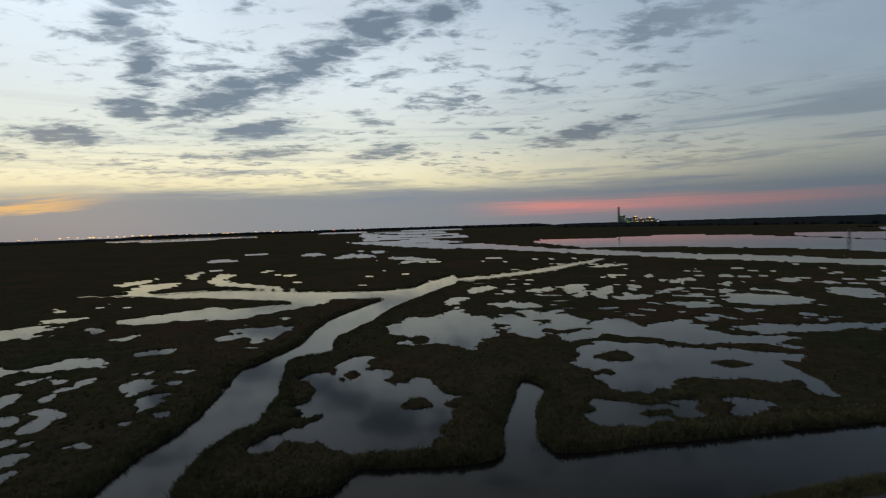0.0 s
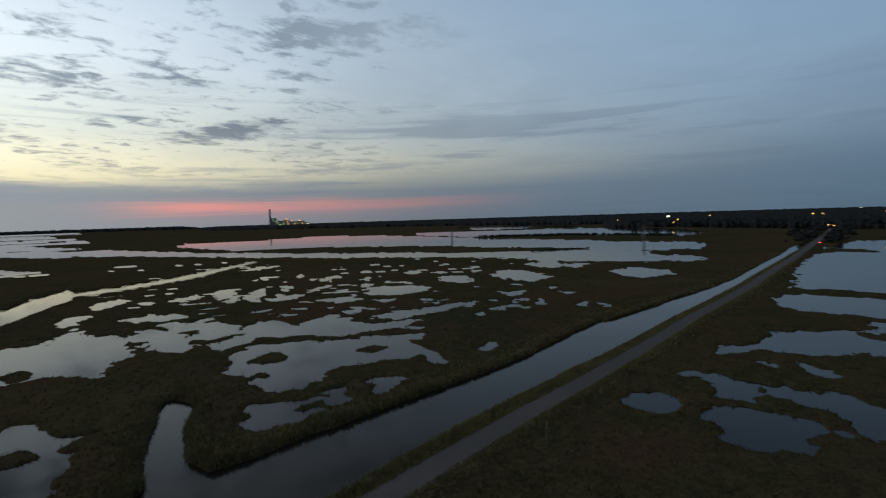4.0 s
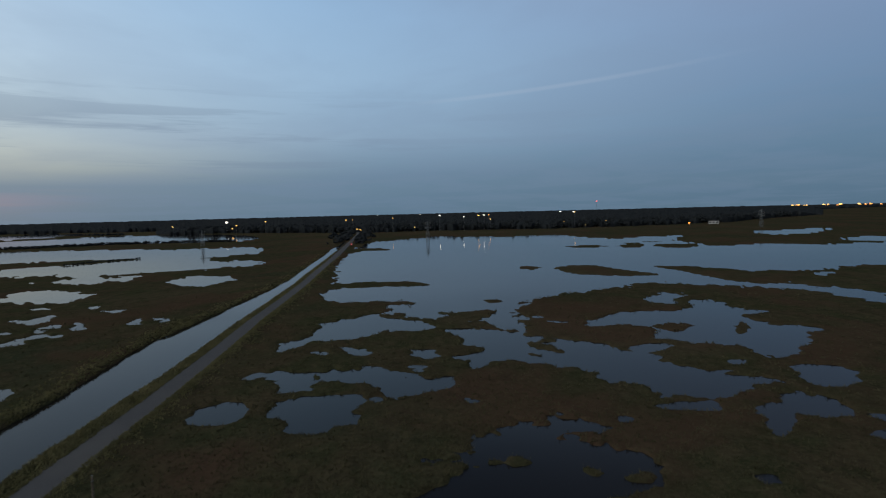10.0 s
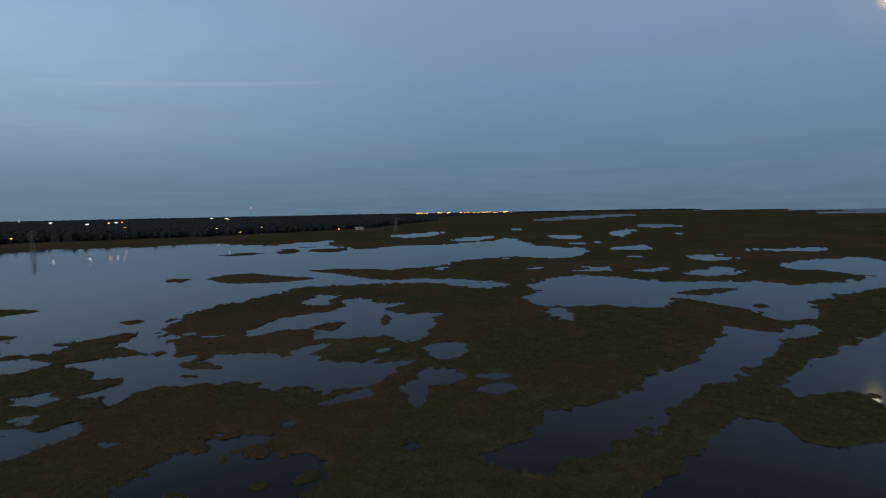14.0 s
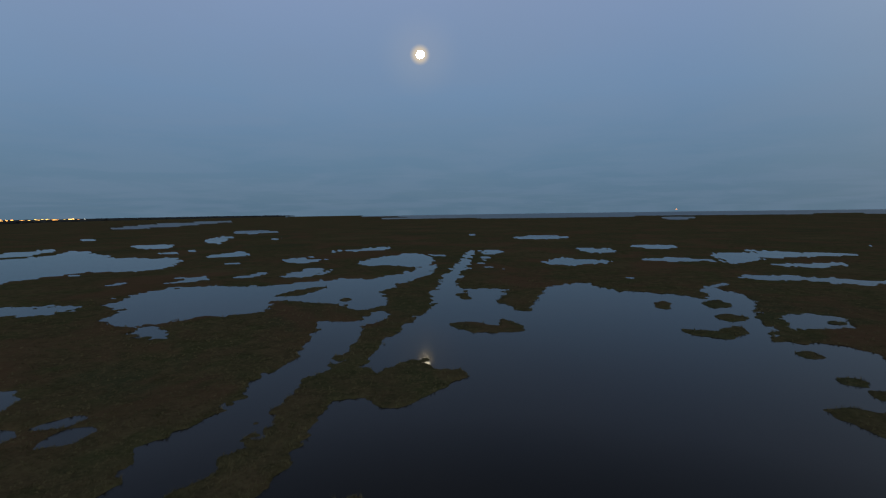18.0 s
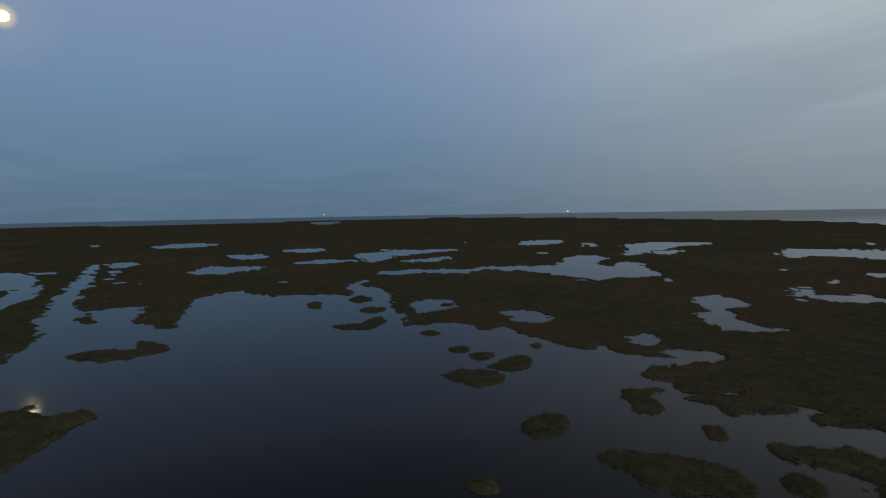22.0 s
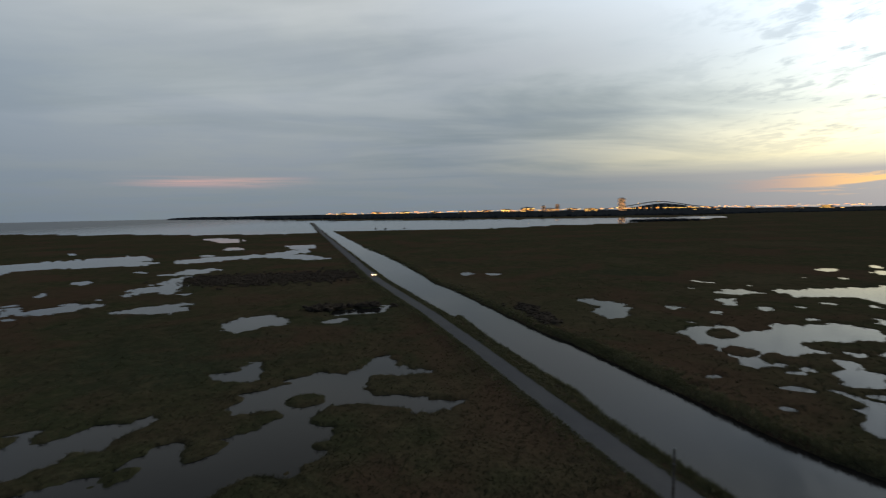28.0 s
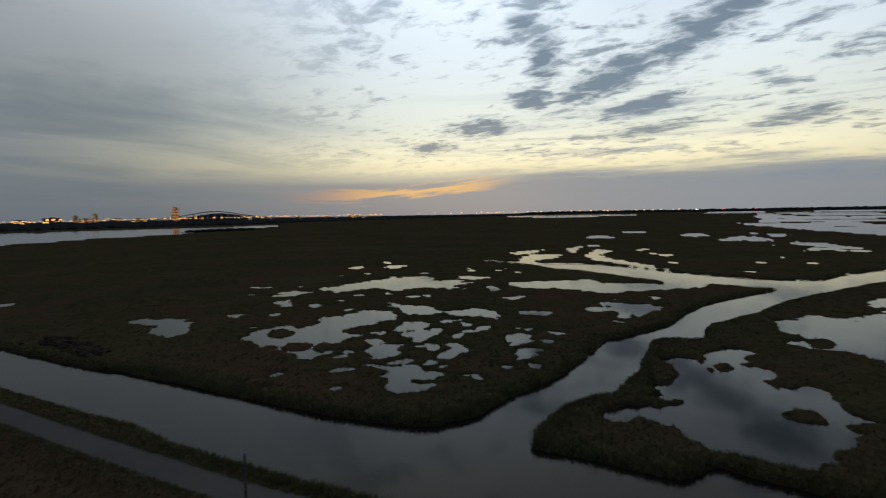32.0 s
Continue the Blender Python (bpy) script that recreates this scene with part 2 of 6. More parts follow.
    g.link(bg.outputs[0], g.node("ShaderNodeOutputWorld").inputs[0])


MOON_AZ, MOON_EL = 159.62, 16.22
SKY_STRENGTH = 1.0
# dark cloud lumps: bearing, elevation, half length, half height (degrees), slope
LUMPS = [
    (337.5, 13.2, 6.0, 1.6, 20.0), (346.5, 17.0, 5.5, 1.8, 27.0), (353.0, 20.4, 4.5, 1.7, 12.0), (331.0, 15.8, 1.5, 2.6, 0.0), (329.0, 18.9, 1.7, 1.2, 0.0),
    (330.0, 11.7, 2.3, 1.1, -10.0), (324.0, 9.0, 3.6, 0.9, 3.0), (318.8, 6.9, 2.2, 0.6, 5.0), (353.9, 8.1, 3.2, 0.7, 8.0),
    (342.0, 8.0, 4.6, 0.55, 6.0), (341.0, 10.3, 4.0, 0.8, 10.0), (0.5, 21.8, 3.0, 1.2, 10.0), (15.2, 9.2, 5.0, 0.8, 8.0),
]
build_sky()

# ---- materials ----
def material(name):
    m = bpy.data.materials.new(name)
    m.use_nodes = True
    m.node_tree.nodes.clear()
    g = Graph(m.node_tree)
    p = g.node("ShaderNodeBsdfPrincipled")
    g.link(p.outputs[0], g.node("ShaderNodeOutputMaterial").inputs[0])
    return m, g, p


def bump(g, p, height, strength, distance):
    b = g.node("ShaderNodeBump")
    b.inputs["Strength"].default_value = strength
    b.inputs["Distance"].default_value = distance
    g.link(height, b.inputs["Height"])
    g.link(b.outputs[0], p.inputs["Normal"])


def world_pos(g):
    return g.node("ShaderNodeNewGeometry").outputs["Position"]


def marsh_material():
    m, g, p = material("marsh_grass")
    pos = world_pos(g)
    broad = g.noise(pos, 0.012, 5.0, 0.6, 0.4)
    patch = g.noise(pos, 0.07, 5.0, 0.62, 0.3)
    grain = g.noise(pos, 1.6, 4.0, 0.7)
    a = g.mix(g.smooth(patch, 0.38, 0.62), (0.039, 0.030, 0.018), (0.029, 0.030, 0.015))
    a = g.mix(g.smooth(broad, 0.52, 0.66), a, (0.046, 0.037, 0.022))
    a = g.mix(g.smooth(broad, 0.46, 0.34), a, (0.025, 0.028, 0.016))
    vein = g.math("ABSOLUTE", g.math("SUBTRACT", g.noise(pos, 0.045, 4.0, 0.55, 0.8), 0.5))
    tuft = g.noise(pos, 0.30, 4.0, 0.65, 0.5)
    a = g.mix(g.math("MULTIPLY", g.smooth(tuft, 0.50, 0.66), 0.55), a, (0.056, 0.045, 0.026))
    a = g.mix(g.math("MULTIPLY", g.smooth(tuft, 0.48, 0.32), 0.65), a, (0.017, 0.019, 0.009))
    a = g.mix(g.math("MULTIPLY", g.smooth(vein, 0.030, 0.004), 0.25), a, (0.017, 0.016, 0.010))
    a = g.mix(g.math("MULTIPLY", g.smooth(grain, 0.45, 0.75), 0.6), a, (0.056, 0.051, 0.029))
    a = g.mix(g.math("MULTIPLY", g.smooth(grain, 0.50, 0.28), 0.6), a, (0.020, 0.016, 0.010))
    rusty = g.noise(pos, 0.02, 4.0, 0.6, 0.6)
    a = g.mix(g.math("MULTIPLY", g.smooth(rusty, 0.48, 0.64), 0.55), a, (0.054, 0.030, 0.021))
    g.link(a, p.inputs["Base Color"])
    p.inputs["Roughness"].default_value = 0.95
    p.inputs["Specular IOR Level"].default_value = 0.0
    bump(g, p, g.math("ADD", grain, g.math("MULTIPLY", patch, 0.6)), 0.6, 0.4)
    return m


def water_material():
    m, g, p = material("water_surface")
    pos = world_pos(g)
    r1 = g.noise(pos, 0.9, 3.0, 0.6, 0.3)
    r2 = g.noise(pos, 0.12, 2.0, 0.5)
    silt = g.noise(pos, 0.05, 3.0, 0.5)
    g.link(g.mix(silt, (0.006, 0.006, 0.006), (0.011, 0.010, 0.009)), p.inputs["Base Color"])
    # wind ruffles the open sea in the south-west; the marsh water lies calm
    sep = g.node("ShaderNodeSeparateXYZ")
    g.link(pos, sep.inputs[0])
    g.link(g.math("ADD", 0.06, g.math("MULTIPLY", g.smooth(sep.outputs[1], -300.0, -900.0), 0.24)), p.inputs["Roughness"])
    p.inputs["IOR"].default_value = 1.16
    bump(g, p, g.math("ADD", g.math("MULTIPLY", r1, 0.35), r2), 0.16, 0.06)
    return m


def road_material():
    m, g, p = material("gravel_road")
    pos = world_pos(g)
    n1, n2 = g.noise(pos, 0.35, 5.0, 0.6), g.noise(pos, 5.0, 4.0, 0.7)
    c = g.mix(n1, (0.042, 0.041, 0.043), (0.066, 0.064, 0.066))
    c = g.mix(g.smooth(n2, 0.5, 0.75), c, (0.088, 0.085, 0.084))
    ruts = g.noise(pos, 0.06, 3.0, 0.5)
    c = g.mix(g.math("MULTIPLY", g.smooth(ruts, 0.45, 0.62), 0.5), c, (0.072, 0.068, 0.065))
    g.link(c, p.inputs["Base Color"])
    p.inputs["Roughness"].default_value = 0.95
    p.inputs["Specular IOR Level"].default_value = 0.1
    bump(g, p, n2, 0.7, 0.08)
    return m


def plain(name, c1, c2, scale=2.0, rough=0.7, metal=0.0):
    m, g, p = material(name)
    n = g.noise(world_pos(g), scale, 5.0, 0.6)
    g.link(g.mix(g.smooth(n, 0.3, 0.7), c1, c2), p.inputs["Base Color"])
    p.inputs["Roughness"].default_value = rough
    if rough > 0.88:
        p.inputs["Specular IOR Level"].default_value = 0.0
    p.inputs["Metallic"].default_value = metal
    return m


def lamp_material(name, color, strength):
    m, g, p = material(name)
    p.inputs["Base Color"].default_value = (*color, 1)
    p.inputs["Emission Color"].default_value = (*color, 1)
    p.inputs["Emission Strength"].default_value = strength
    return m


MARSH, WATER, ROAD = marsh_material(), water_material(), road_material()

# ---- the marsh: plan of its waters, in metres round the point below the camera ----
BODIES, ISLES = [], []


def water_body(kind, *outline):
    BODIES.append((kind, outline))


def islet(*outline):
    ISLES.append(outline)


water_body("canal", (-756, -119), (-775, -111), (-454, -43), (-304, -7), (-216.8, 8.5), (-178.6, 18.0), (-146.5, 25.2), (-123.3, 29.9), (-106.2, 35.3), (-97.4, 38.2), (-85.9, 40.6), (-77.8, 42.3), (-111.9, 33.9), (-94.0, 37.5), (-80.4, 41.1), (-68.1, 43.9), (-57.2, 46.1), (-49.1, 49.4), (-44.2, 53.2), (-41.6, 59.0), (-36.7, 55.9), (-30.0, 54.7), (-26.5, 55.4), (-22.6, 56.2), (-18.8, 56.8), (-14.1, 57.8), (-12.0, 63.2), (-8.7, 63.3), (-3.4, 63.6), (1.4, 64.0), (4.9, 64.7), (7.1, 65.5), (12.4, 66.3), (14.1, 66.5), (18.6, 66.7), (27.2, 68.1), (37.1, 69.6), (48.6, 71.3), (62.1, 73.1), (79.8, 76.7), (106.1, 84.2), (139.3, 91.7), (118.8, 86.1), (157.6, 91.2), (224.4, 99.8), (323, 123), (537, 174), (479, 152), (278.7, 106.5), (191.2, 85.2), (141.2, 74.2), (122.4, 71.0), (93.5, 65.3), (78.6, 63.6), (67.6, 60.5), (58.6, 58.8), (76.7, 63.0), (62.3, 59.9), (51.2, 57.9), (42.2, 55.4), (36.6, 53.8), (32.1, 51.9), (28.2, 50.5), (-44.9, 30.6), (-50.6, 29.7), (-58.4, 28.3), (-66.1, 26.9), (-77.5, 26.1), (-87.5, 23.7), (-98.5, 21.7), (-109.6, 18.9), (-125.2, 15.9), (-141.1, 13.7), (-138.9, 11.7), (-150.5, 5.7), (-171.6, -0.4), (-254.8, -17.6), (-378, -44), (-389, -46))
water_body("creek", (-44.2, 53.2), (-41.9, 59.3), (-42.1, 67.1), (-41.3, 74.2), (-40.9, 83.3), (-41.9, 94.8), (-44.6, 112.2), (-42.9, 117.9), (-38.8, 133.5), (-38.1, 140.4), (-39.2, 155.1), (-37.0, 178.5), (-29.8, 203.0), (-26.1, 216.0), (-26.2, 217.2), (-18.9, 236.6), (-5.0, 289.2), (27, 305), (59, 335), (115, 401), (121, 390), (61, 309), (24.4, 278.2), (6.5, 270.1), (0.7, 248.8), (-12.7, 212.1), (-20.6, 184.5), (-23.4, 163.3), (-27.3, 148.5), (-30.1, 139.1), (-28.1, 125.5), (-27.7, 123.6), (-32.3, 120.5), (-35.6, 115.3), (-33.3, 103.3), (-30.4, 92.0), (-30.5, 84.4), (-29.2, 78.7), (-31.4, 74.1), (-33.2, 68.4), (-33.0, 62.2), (-32.2, 58.2), (-30.0, 54.7), (-34.7, 53.1))
water_body("creek", (4.0, 61.9), (4.9, 64.4), (6.9, 66.8), (7.7, 71.2), (8.3, 78.6), (10.8, 87.2), (12.8, 94.6), (15.0, 98.6), (16.7, 95.9), (17.2, 91.7), (15.7, 87.3), (13.8, 82.2), (12.9, 75.1), (12.8, 69.9), (13.6, 66.5), (13.5, 61.0))
water_body("mere", (-25.7, 68.9), (-25.5, 72.7), (-25.4, 75.8), (-23.6, 77.4), (-20.6, 78.4), (-20.9, 81.7), (-24.8, 86.5), (-24.1, 88.1), (-23.5, 90.6), (-25.7, 96.9), (-30.1, 104.6), (-27.8, 107.7), (-21.3, 101.8), (-24.7, 110.9), (-22.0, 118.0), (-18.5, 118.0), (-19.3, 112.0), (-16.8, 106.1), (-13.8, 108.1), (-11.6, 102.9), (-12.7, 99.0), (-6.7, 99.9), (-2.5, 99.5), (-1.3, 94.1), (2.5, 91.8), (2.8, 87.9), (-0.5, 83.3), (-1.4, 77.6), (-1.0, 72.4), (-2.9, 69.6), (-6.5, 69.1), (-9.4, 69.4), (-13.3, 67.2), (-18.3, 71.3), (-21.9, 71.5), (-22.7, 69.1), (-23.7, 68.1))
water_body("mere", (-18.2, 153.3), (-13.5, 164.6), (-10.5, 170.4), (-3.4, 168.0), (4.2, 187.7), (7.4, 172.5), (12.6, 168.6), (14.0, 155.4), (11.5, 136.5), (5.0, 123.1), (2.5, 126.7), (-2.9, 131.2), (-8.2, 128.7), (-11.8, 132.1), (-9.5, 139.7), (-15.0, 144.8))
water_body("mere", (26.1, 109.9), (31.3, 114.9), (33.2, 121.8), (37.5, 126.7), (45.4, 124.0), (57.5, 117.8), (65.6, 116.2), (67.2, 111.3), (66.7, 101.5), (63.3, 94.5), (59.0, 91.7), (53.9, 95.5), (46.7, 95.7), (42.0, 96.0), (38.9, 91.5), (34.2, 90.8), (31.1, 91.0), (29.7, 97.0), (30.4, 103.0), (27.3, 104.9))
water_body("mere", (26.9, 138.7), (31.0, 130.2), (41.2, 133.8), (49.5, 130.9), (58.1, 122.2), (66.8, 121.2), (83.0, 123.9), (86.5, 126.6), (72.0, 130.5), (68.5, 140.4), (71.7, 148.7), (64.6, 151.5), (55.9, 143.3), (51.8, 156.3), (43.2, 151.6), (40.4, 142.0), (31.5, 138.7))
water_body("mere", (16.5, 154.6), (18.1, 141.7), (22.8, 132.9), (26.9, 138.7), (28.4, 155.0), (21.5, 167.5), (14.9, 164.7))
water_body("mere", (100.1, 181.5), (107.1, 173.8), (116.8, 171.0), (129.1, 180.0), (126.2, 192.4), (118.2, 200.2), (108.3, 200.8))
water_body("mere", (80.2, 182.4), (83.5, 171.0), (91.2, 173.3), (91.3, 182.2), (82.8, 185.9))
water_body("mere", (21.6, 80.0), (24.3, 81.2), (27.0, 79.3), (30.2, 77.6), (33.0, 77.6), (32.0, 75.3), (27.0, 74.2), (22.8, 74.7), (21.6, 76.7))
water_body("mere", (75.8, 87.9), (81.7, 91.6), (80.3, 87.1), (76.3, 85.6))
water_body("mere", (174.0, 192.7), (197.3, 205.7), (199.4, 192.1), (187.0, 165.1), (170.7, 161.3), (170.8, 174.6))
water_body("mere", (151.6, 207.3), (167.4, 205.6), (154.2, 181.6), (146.9, 188.2))
water_body("mere", (222.5, 155.3), (242.3, 159.9), (243.4, 141.0), (234.3, 128.2), (214.1, 131.1), (212.9, 140.4))
water_body("mere", (78.8, 142.0), (85.2, 138.2), (93.5, 139.6), (106.3, 140.3), (115.0, 138.4), (109.8, 133.5), (100.5, 135.5), (89.3, 130.7), (82.0, 133.2), (77.1, 136.2))
water_body("mere", (34.3, 80.5), (36.3, 82.2), (37.9, 81.0), (37.8, 77.3), (34.3, 77.0))
water_body("mere", (43.2, 79.2), (47.3, 81.2), (50.0, 80.5), (47.2, 77.6), (43.3, 76.9))
water_body("mere", (136.7, 54.5), (140.1, 50.3), (143.6, 45.0), (149.6, 40.2), (143.2, 32.3), (139.3, 22.3), (132.5, 18.4), (128.6, 29.1), (124.0, 33.6), (119.8, 40.5), (116.3, 45.9), (109.2, 49.4), (109.2, 51.3), (116.3, 52.5), (121.5, 50.6), (130.2, 49.7))
water_body("mere", (93.4, 37.1), (95.8, 32.6), (97.5, 26.6), (94.8, 21.7), (93.6, 15.3), (93.5, 9.2), (89.6, 9.4), (85.4, 12.2), (83.3, 15.6), (82.7, 20.9), (88.1, 24.2), (89.5, 28.5), (90.3, 32.9))
water_body("mere", (69.3, 33.1), (74.3, 34.1), (77.7, 32.0), (77.3, 28.3), (75.7, 24.3), (75.3, 21.7), (72.6, 22.6), (69.6, 25.7), (68.1, 29.0), (68.0, 31.3))
water_body("mere", (69.5, 47.4), (74.7, 48.5), (78.2, 46.9), (77.2, 43.5), (74.0, 40.1), (70.9, 41.0), (69.8, 43.7))
water_body("mere", (54.1, 9.3), (58.0, 6.1), (60.7, 2.4), (62.9, -2.3), (65.9, -3.2), (70.5, -6.4), (68.3, -9.1), (65.1, -9.4), (62.9, -7.7), (60.7, -9.4), (58.7, -12.8), (56.3, -13.4), (54.4, -10.7), (49.5, -2.2), (49.4, 5.3))
water_body("mere", (123.5, 12.5), (120.7, 6.4), (121.5, 0.0), (115.3, -4.8), (108.7, -2.2), (104.7, 3.5), (99.2, 5.5), (99.2, 9.7), (104.8, 6.8), (111.0, 3.6), (115.7, 8.7))
water_body("mere", (117.7, -7.5), (119.9, -13.9), (116.2, -19.6), (112.2, -24.8), (107.6, -29.4), (103.9, -22.9), (104.2, -16.4), (100.6, -11.6), (98.9, -8.2), (104.5, -7.6), (108.4, -11.4))
water_body("mere", (90.7, -15.2), (97.0, -15.2), (102.1, -20.4), (101.9, -25.7), (98.2, -27.8), (96.2, -33.3), (94.3, -38.6), (93.2, -42.5), (88.3, -38.9), (85.3, -33.1), (84.7, -26.6), (87.5, -25.6), (90.4, -22.7), (89.7, -18.8))
water_body("mere", (81.2, -21.2), (83.5, -26.2), (83.3, -30.5), (79.8, -28.4), (79.5, -23.3))
water_body("mere", (80.7, -33.8), (86.7, -41.0), (86.5, -45.4), (82.4, -47.7), (77.9, -43.4), (79.2, -39.9), (74.0, -36.5), (74.1, -34.2), (78.4, -34.9))
water_body("mere", (97.1, -47.9), (98.6, -51.8), (97.6, -56.4), (94.2, -56.5), (92.0, -50.3), (94.7, -48.7))
water_body("mere", (73.5, -45.7), (74.9, -49.8), (72.5, -51.4), (70.2, -50.9), (70.0, -48.1), (72.0, -46.4))
water_body("mere", (135.4, -17.2), (144.1, -22.9), (151.2, -32.0), (152.9, -41.9), (155.7, -49.2), (172.3, -58.1), (169.6, -64.3), (157.0, -64.4), (152.0, -70.3), (148.8, -61.0), (137.4, -63.5), (135.5, -69.7), (131.3, -71.8), (124.8, -64.2), (110.3, -55.6), (108.5, -50.1), (115.5, -47.3), (118.4, -42.3), (121.5, -33.2), (133.0, -35.0), (138.6, -29.3), (133.8, -21.2))
water_body("mere", (173.7, -44.1), (187.0, -51.4), (184.0, -56.3), (167.9, -49.6), (168.3, -45.3))
water_body("mere", (66.4, -139.8), (71.0, -137.8), (68.4, -125.8), (76.8, -122.0), (74.0, -111.9), (67.4, -99.2), (62.7, -81.9), (60.1, -71.8), (59.7, -69.3), (58.1, -61.8), (59.3, -54.3), (58.2, -47.3), (56.2, -43.0), (54.5, -35.7), (49.4, -36.1), (45.4, -37.4), (45.2, -43.6), (46.1, -49.7), (47.3, -55.8), (49.9, -64.3), (52.6, -75.2), (53.4, -84.3), (55.8, -87.4), (58.1, -103.5), (61.7, -117.6))
water_body("mere", (26.7, -46.3), (29.6, -46.6), (33.2, -45.6), (36.7, -44.2), (37.8, -47.7), (39.4, -53.5), (41.1, -59.6), (42.3, -66.0), (41.6, -70.8), (37.9, -73.4), (34.8, -70.9), (31.6, -72.0), (30.2, -78.0), (27.8, -83.5), (32.0, -92.1), (35.9, -90.7), (38.3, -95.6), (41.2, -95.6), (42.5, -87.6), (43.3, -84.6), (48.3, -91.0), (51.2, -106.7), (53.3, -121.4), (55.9, -149.2), (64.0, -174.4), (73.7, -219.8), (85.2, -279.1), (99, -368), (81, -290), (67.6, -219.9), (60.7, -189.2), (49.1, -188.8), (41.3, -191.1), (37.9, -165.5), (32.1, -154.1), (25.0, -151.4), (26.7, -175.9), (25.6, -198.8), (17.7, -208.9), (11.2, -211.7), (2.1, -193.4), (-8.1, -192.8), (-16.3, -192.3), (-25.0, -182.8), (-29.6, -205.9), (-37.9, -222.1), (-31.6, -211.3), (-37.4, -200.2), (-38.8, -177.8), (-32.4, -157.7), (-35.4, -142.4), (-30.4, -129.2), (-36.0, -128.2), (-42.6, -129.7), (-49.9, -124.3), (-48.0, -116.3), (-55.1, -118.5), (-55.8, -105.6), (-57.7, -96.7), (-59.5, -91.1), (-69.2, -96.9), (-64.7, -88.8), (-70.0, -85.0), (-73.0, -80.5), (-79.4, -79.8), (-80.8, -77.0), (-74.0, -77.2), (-64.3, -78.3), (-59.9, -73.0), (-62.6, -69.2), (-61.0, -66.2), (-64.6, -65.2), (-68.3, -62.9), (-70.8, -53.8), (-67.8, -49.4), (-72.0, -44.5), (-72.6, -39.8), (-76.7, -39.0), (-78.9, -37.1), (-72.5, -37.9), (-67.7, -41.0), (-65.1, -39.4), (-63.4, -43.2), (-61.0, -42.6), (-55.9, -45.8), (-54.3, -43.5), (-56.8, -40.6), (-56.5, -36.0), (-58.1, -32.0), (-62.5, -33.1), (-66.5, -31.4), (-61.2, -27.8), (-62.0, -25.6), (-67.2, -24.7), (-70.5, -21.4), (-74.8, -21.3), (-75.9, -23.1), (-74.0, -27.1), (-79.4, -25.8), (-83.7, -26.3), (-80.6, -25.2), (-87.3, -24.1), (-90.9, -17.6), (-92.9, -15.9), (-92.7, -9.6), (-101.7, -6.0), (-94.8, -1.5), (-91.9, 2.2), (-89.7, -2.5), (-89.6, -8.3), (-83.0, -8.7), (-79.5, -5.7), (-79.8, -3.1), (-77.0, 2.8), (-74.2, 6.7), (-72.2, 2.6), (-72.5, -1.3), (-75.1, -3.0), (-77.6, -6.5), (-76.1, -12.4), (-70.3, -13.9), (-68.7, -10.5), (-63.7, -13.5), (-61.4, -11.6), (-58.1, -12.8), (-57.3, -8.9), (-55.9, -13.3), (-55.2, -17.9), (-53.3, -20.7), (-49.9, -22.0), (-47.1, -23.4), (-31.5, -24.6), (-21.2, -30.3), (-12.3, -33.8), (-3.1, -35.9), (6.4, -36.4), (15.4, -38.0))
water_body("mere", (-95.2, -37.5), (-95.9, -33.1), (-102.2, -32.7), (-96.4, -29.6), (-91.0, -28.8), (-90.4, -32.4), (-91.7, -35.7))
water_body("mere", (-162.0, 52.0), (-160.6, 56.9), (-151.8, 64.7), (-138.7, 59.9), (-132.3, 57.9), (-132.9, 52.4), (-139.9, 51.9), (-150.7, 54.3))
water_body("mere", (-114.2, 62.0), (-120.3, 70.6), (-119.6, 77.3), (-111.7, 81.2), (-120.2, 89.3), (-116.0, 94.3), (-105.9, 94.0), (-101.7, 82.7), (-95.1, 79.1), (-93.2, 74.3), (-96.5, 70.2), (-85.5, 60.8), (-88.4, 60.7), (-94.6, 62.6), (-103.1, 61.9), (-111.3, 63.7))
water_body("mere", (-116.0, 94.3), (-118.6, 105.1), (-112.2, 108.4), (-101.1, 99.9), (-102.2, 92.8), (-106.2, 90.2))
water_body("mere", (-120.2, 118.5), (-113.1, 118.9), (-102.5, 119.8), (-97.5, 116.4), (-99.9, 109.7), (-105.2, 107.3))
water_body("mere", (-93.1, 93.1), (-96.5, 99.6), (-92.2, 102.5), (-86.9, 95.7), (-90.0, 92.0))
water_body("mere", (-80.8, 85.4), (-83.2, 93.6), (-80.1, 92.1), (-77.8, 85.0))
water_body("mere", (-95.4, 118.8), (-92.8, 125.7), (-85.7, 126.3), (-77.4, 116.8), (-82.3, 116.4), (-88.4, 114.9))
water_body("mere", (-166.8, 123.7), (-168.5, 139.6), (-168.9, 155.8), (-159.6, 177.9), (-146.5, 166.9), (-136.2, 175.7), (-125.3, 155.2), (-134.6, 153.4), (-138.9, 139.7), (-153.6, 138.8), (-155.0, 125.7))
water_body("mere", (-77.4, 69.7), (-81.9, 76.2), (-76.5, 77.7), (-75.2, 73.1))
water_body("mere", (-67.0, 63.2), (-64.8, 66.0), (-60.2, 64.2), (-56.2, 66.0), (-55.5, 62.5), (-58.0, 59.3), (-61.6, 60.2))
water_body("mere", (-60.5, 94.9), (-61.2, 101.2), (-58.1, 102.6), (-58.7, 95.1))
water_body("mere", (-52.4, 86.3), (-54.5, 92.5), (-50.5, 92.6), (-51.2, 88.9))
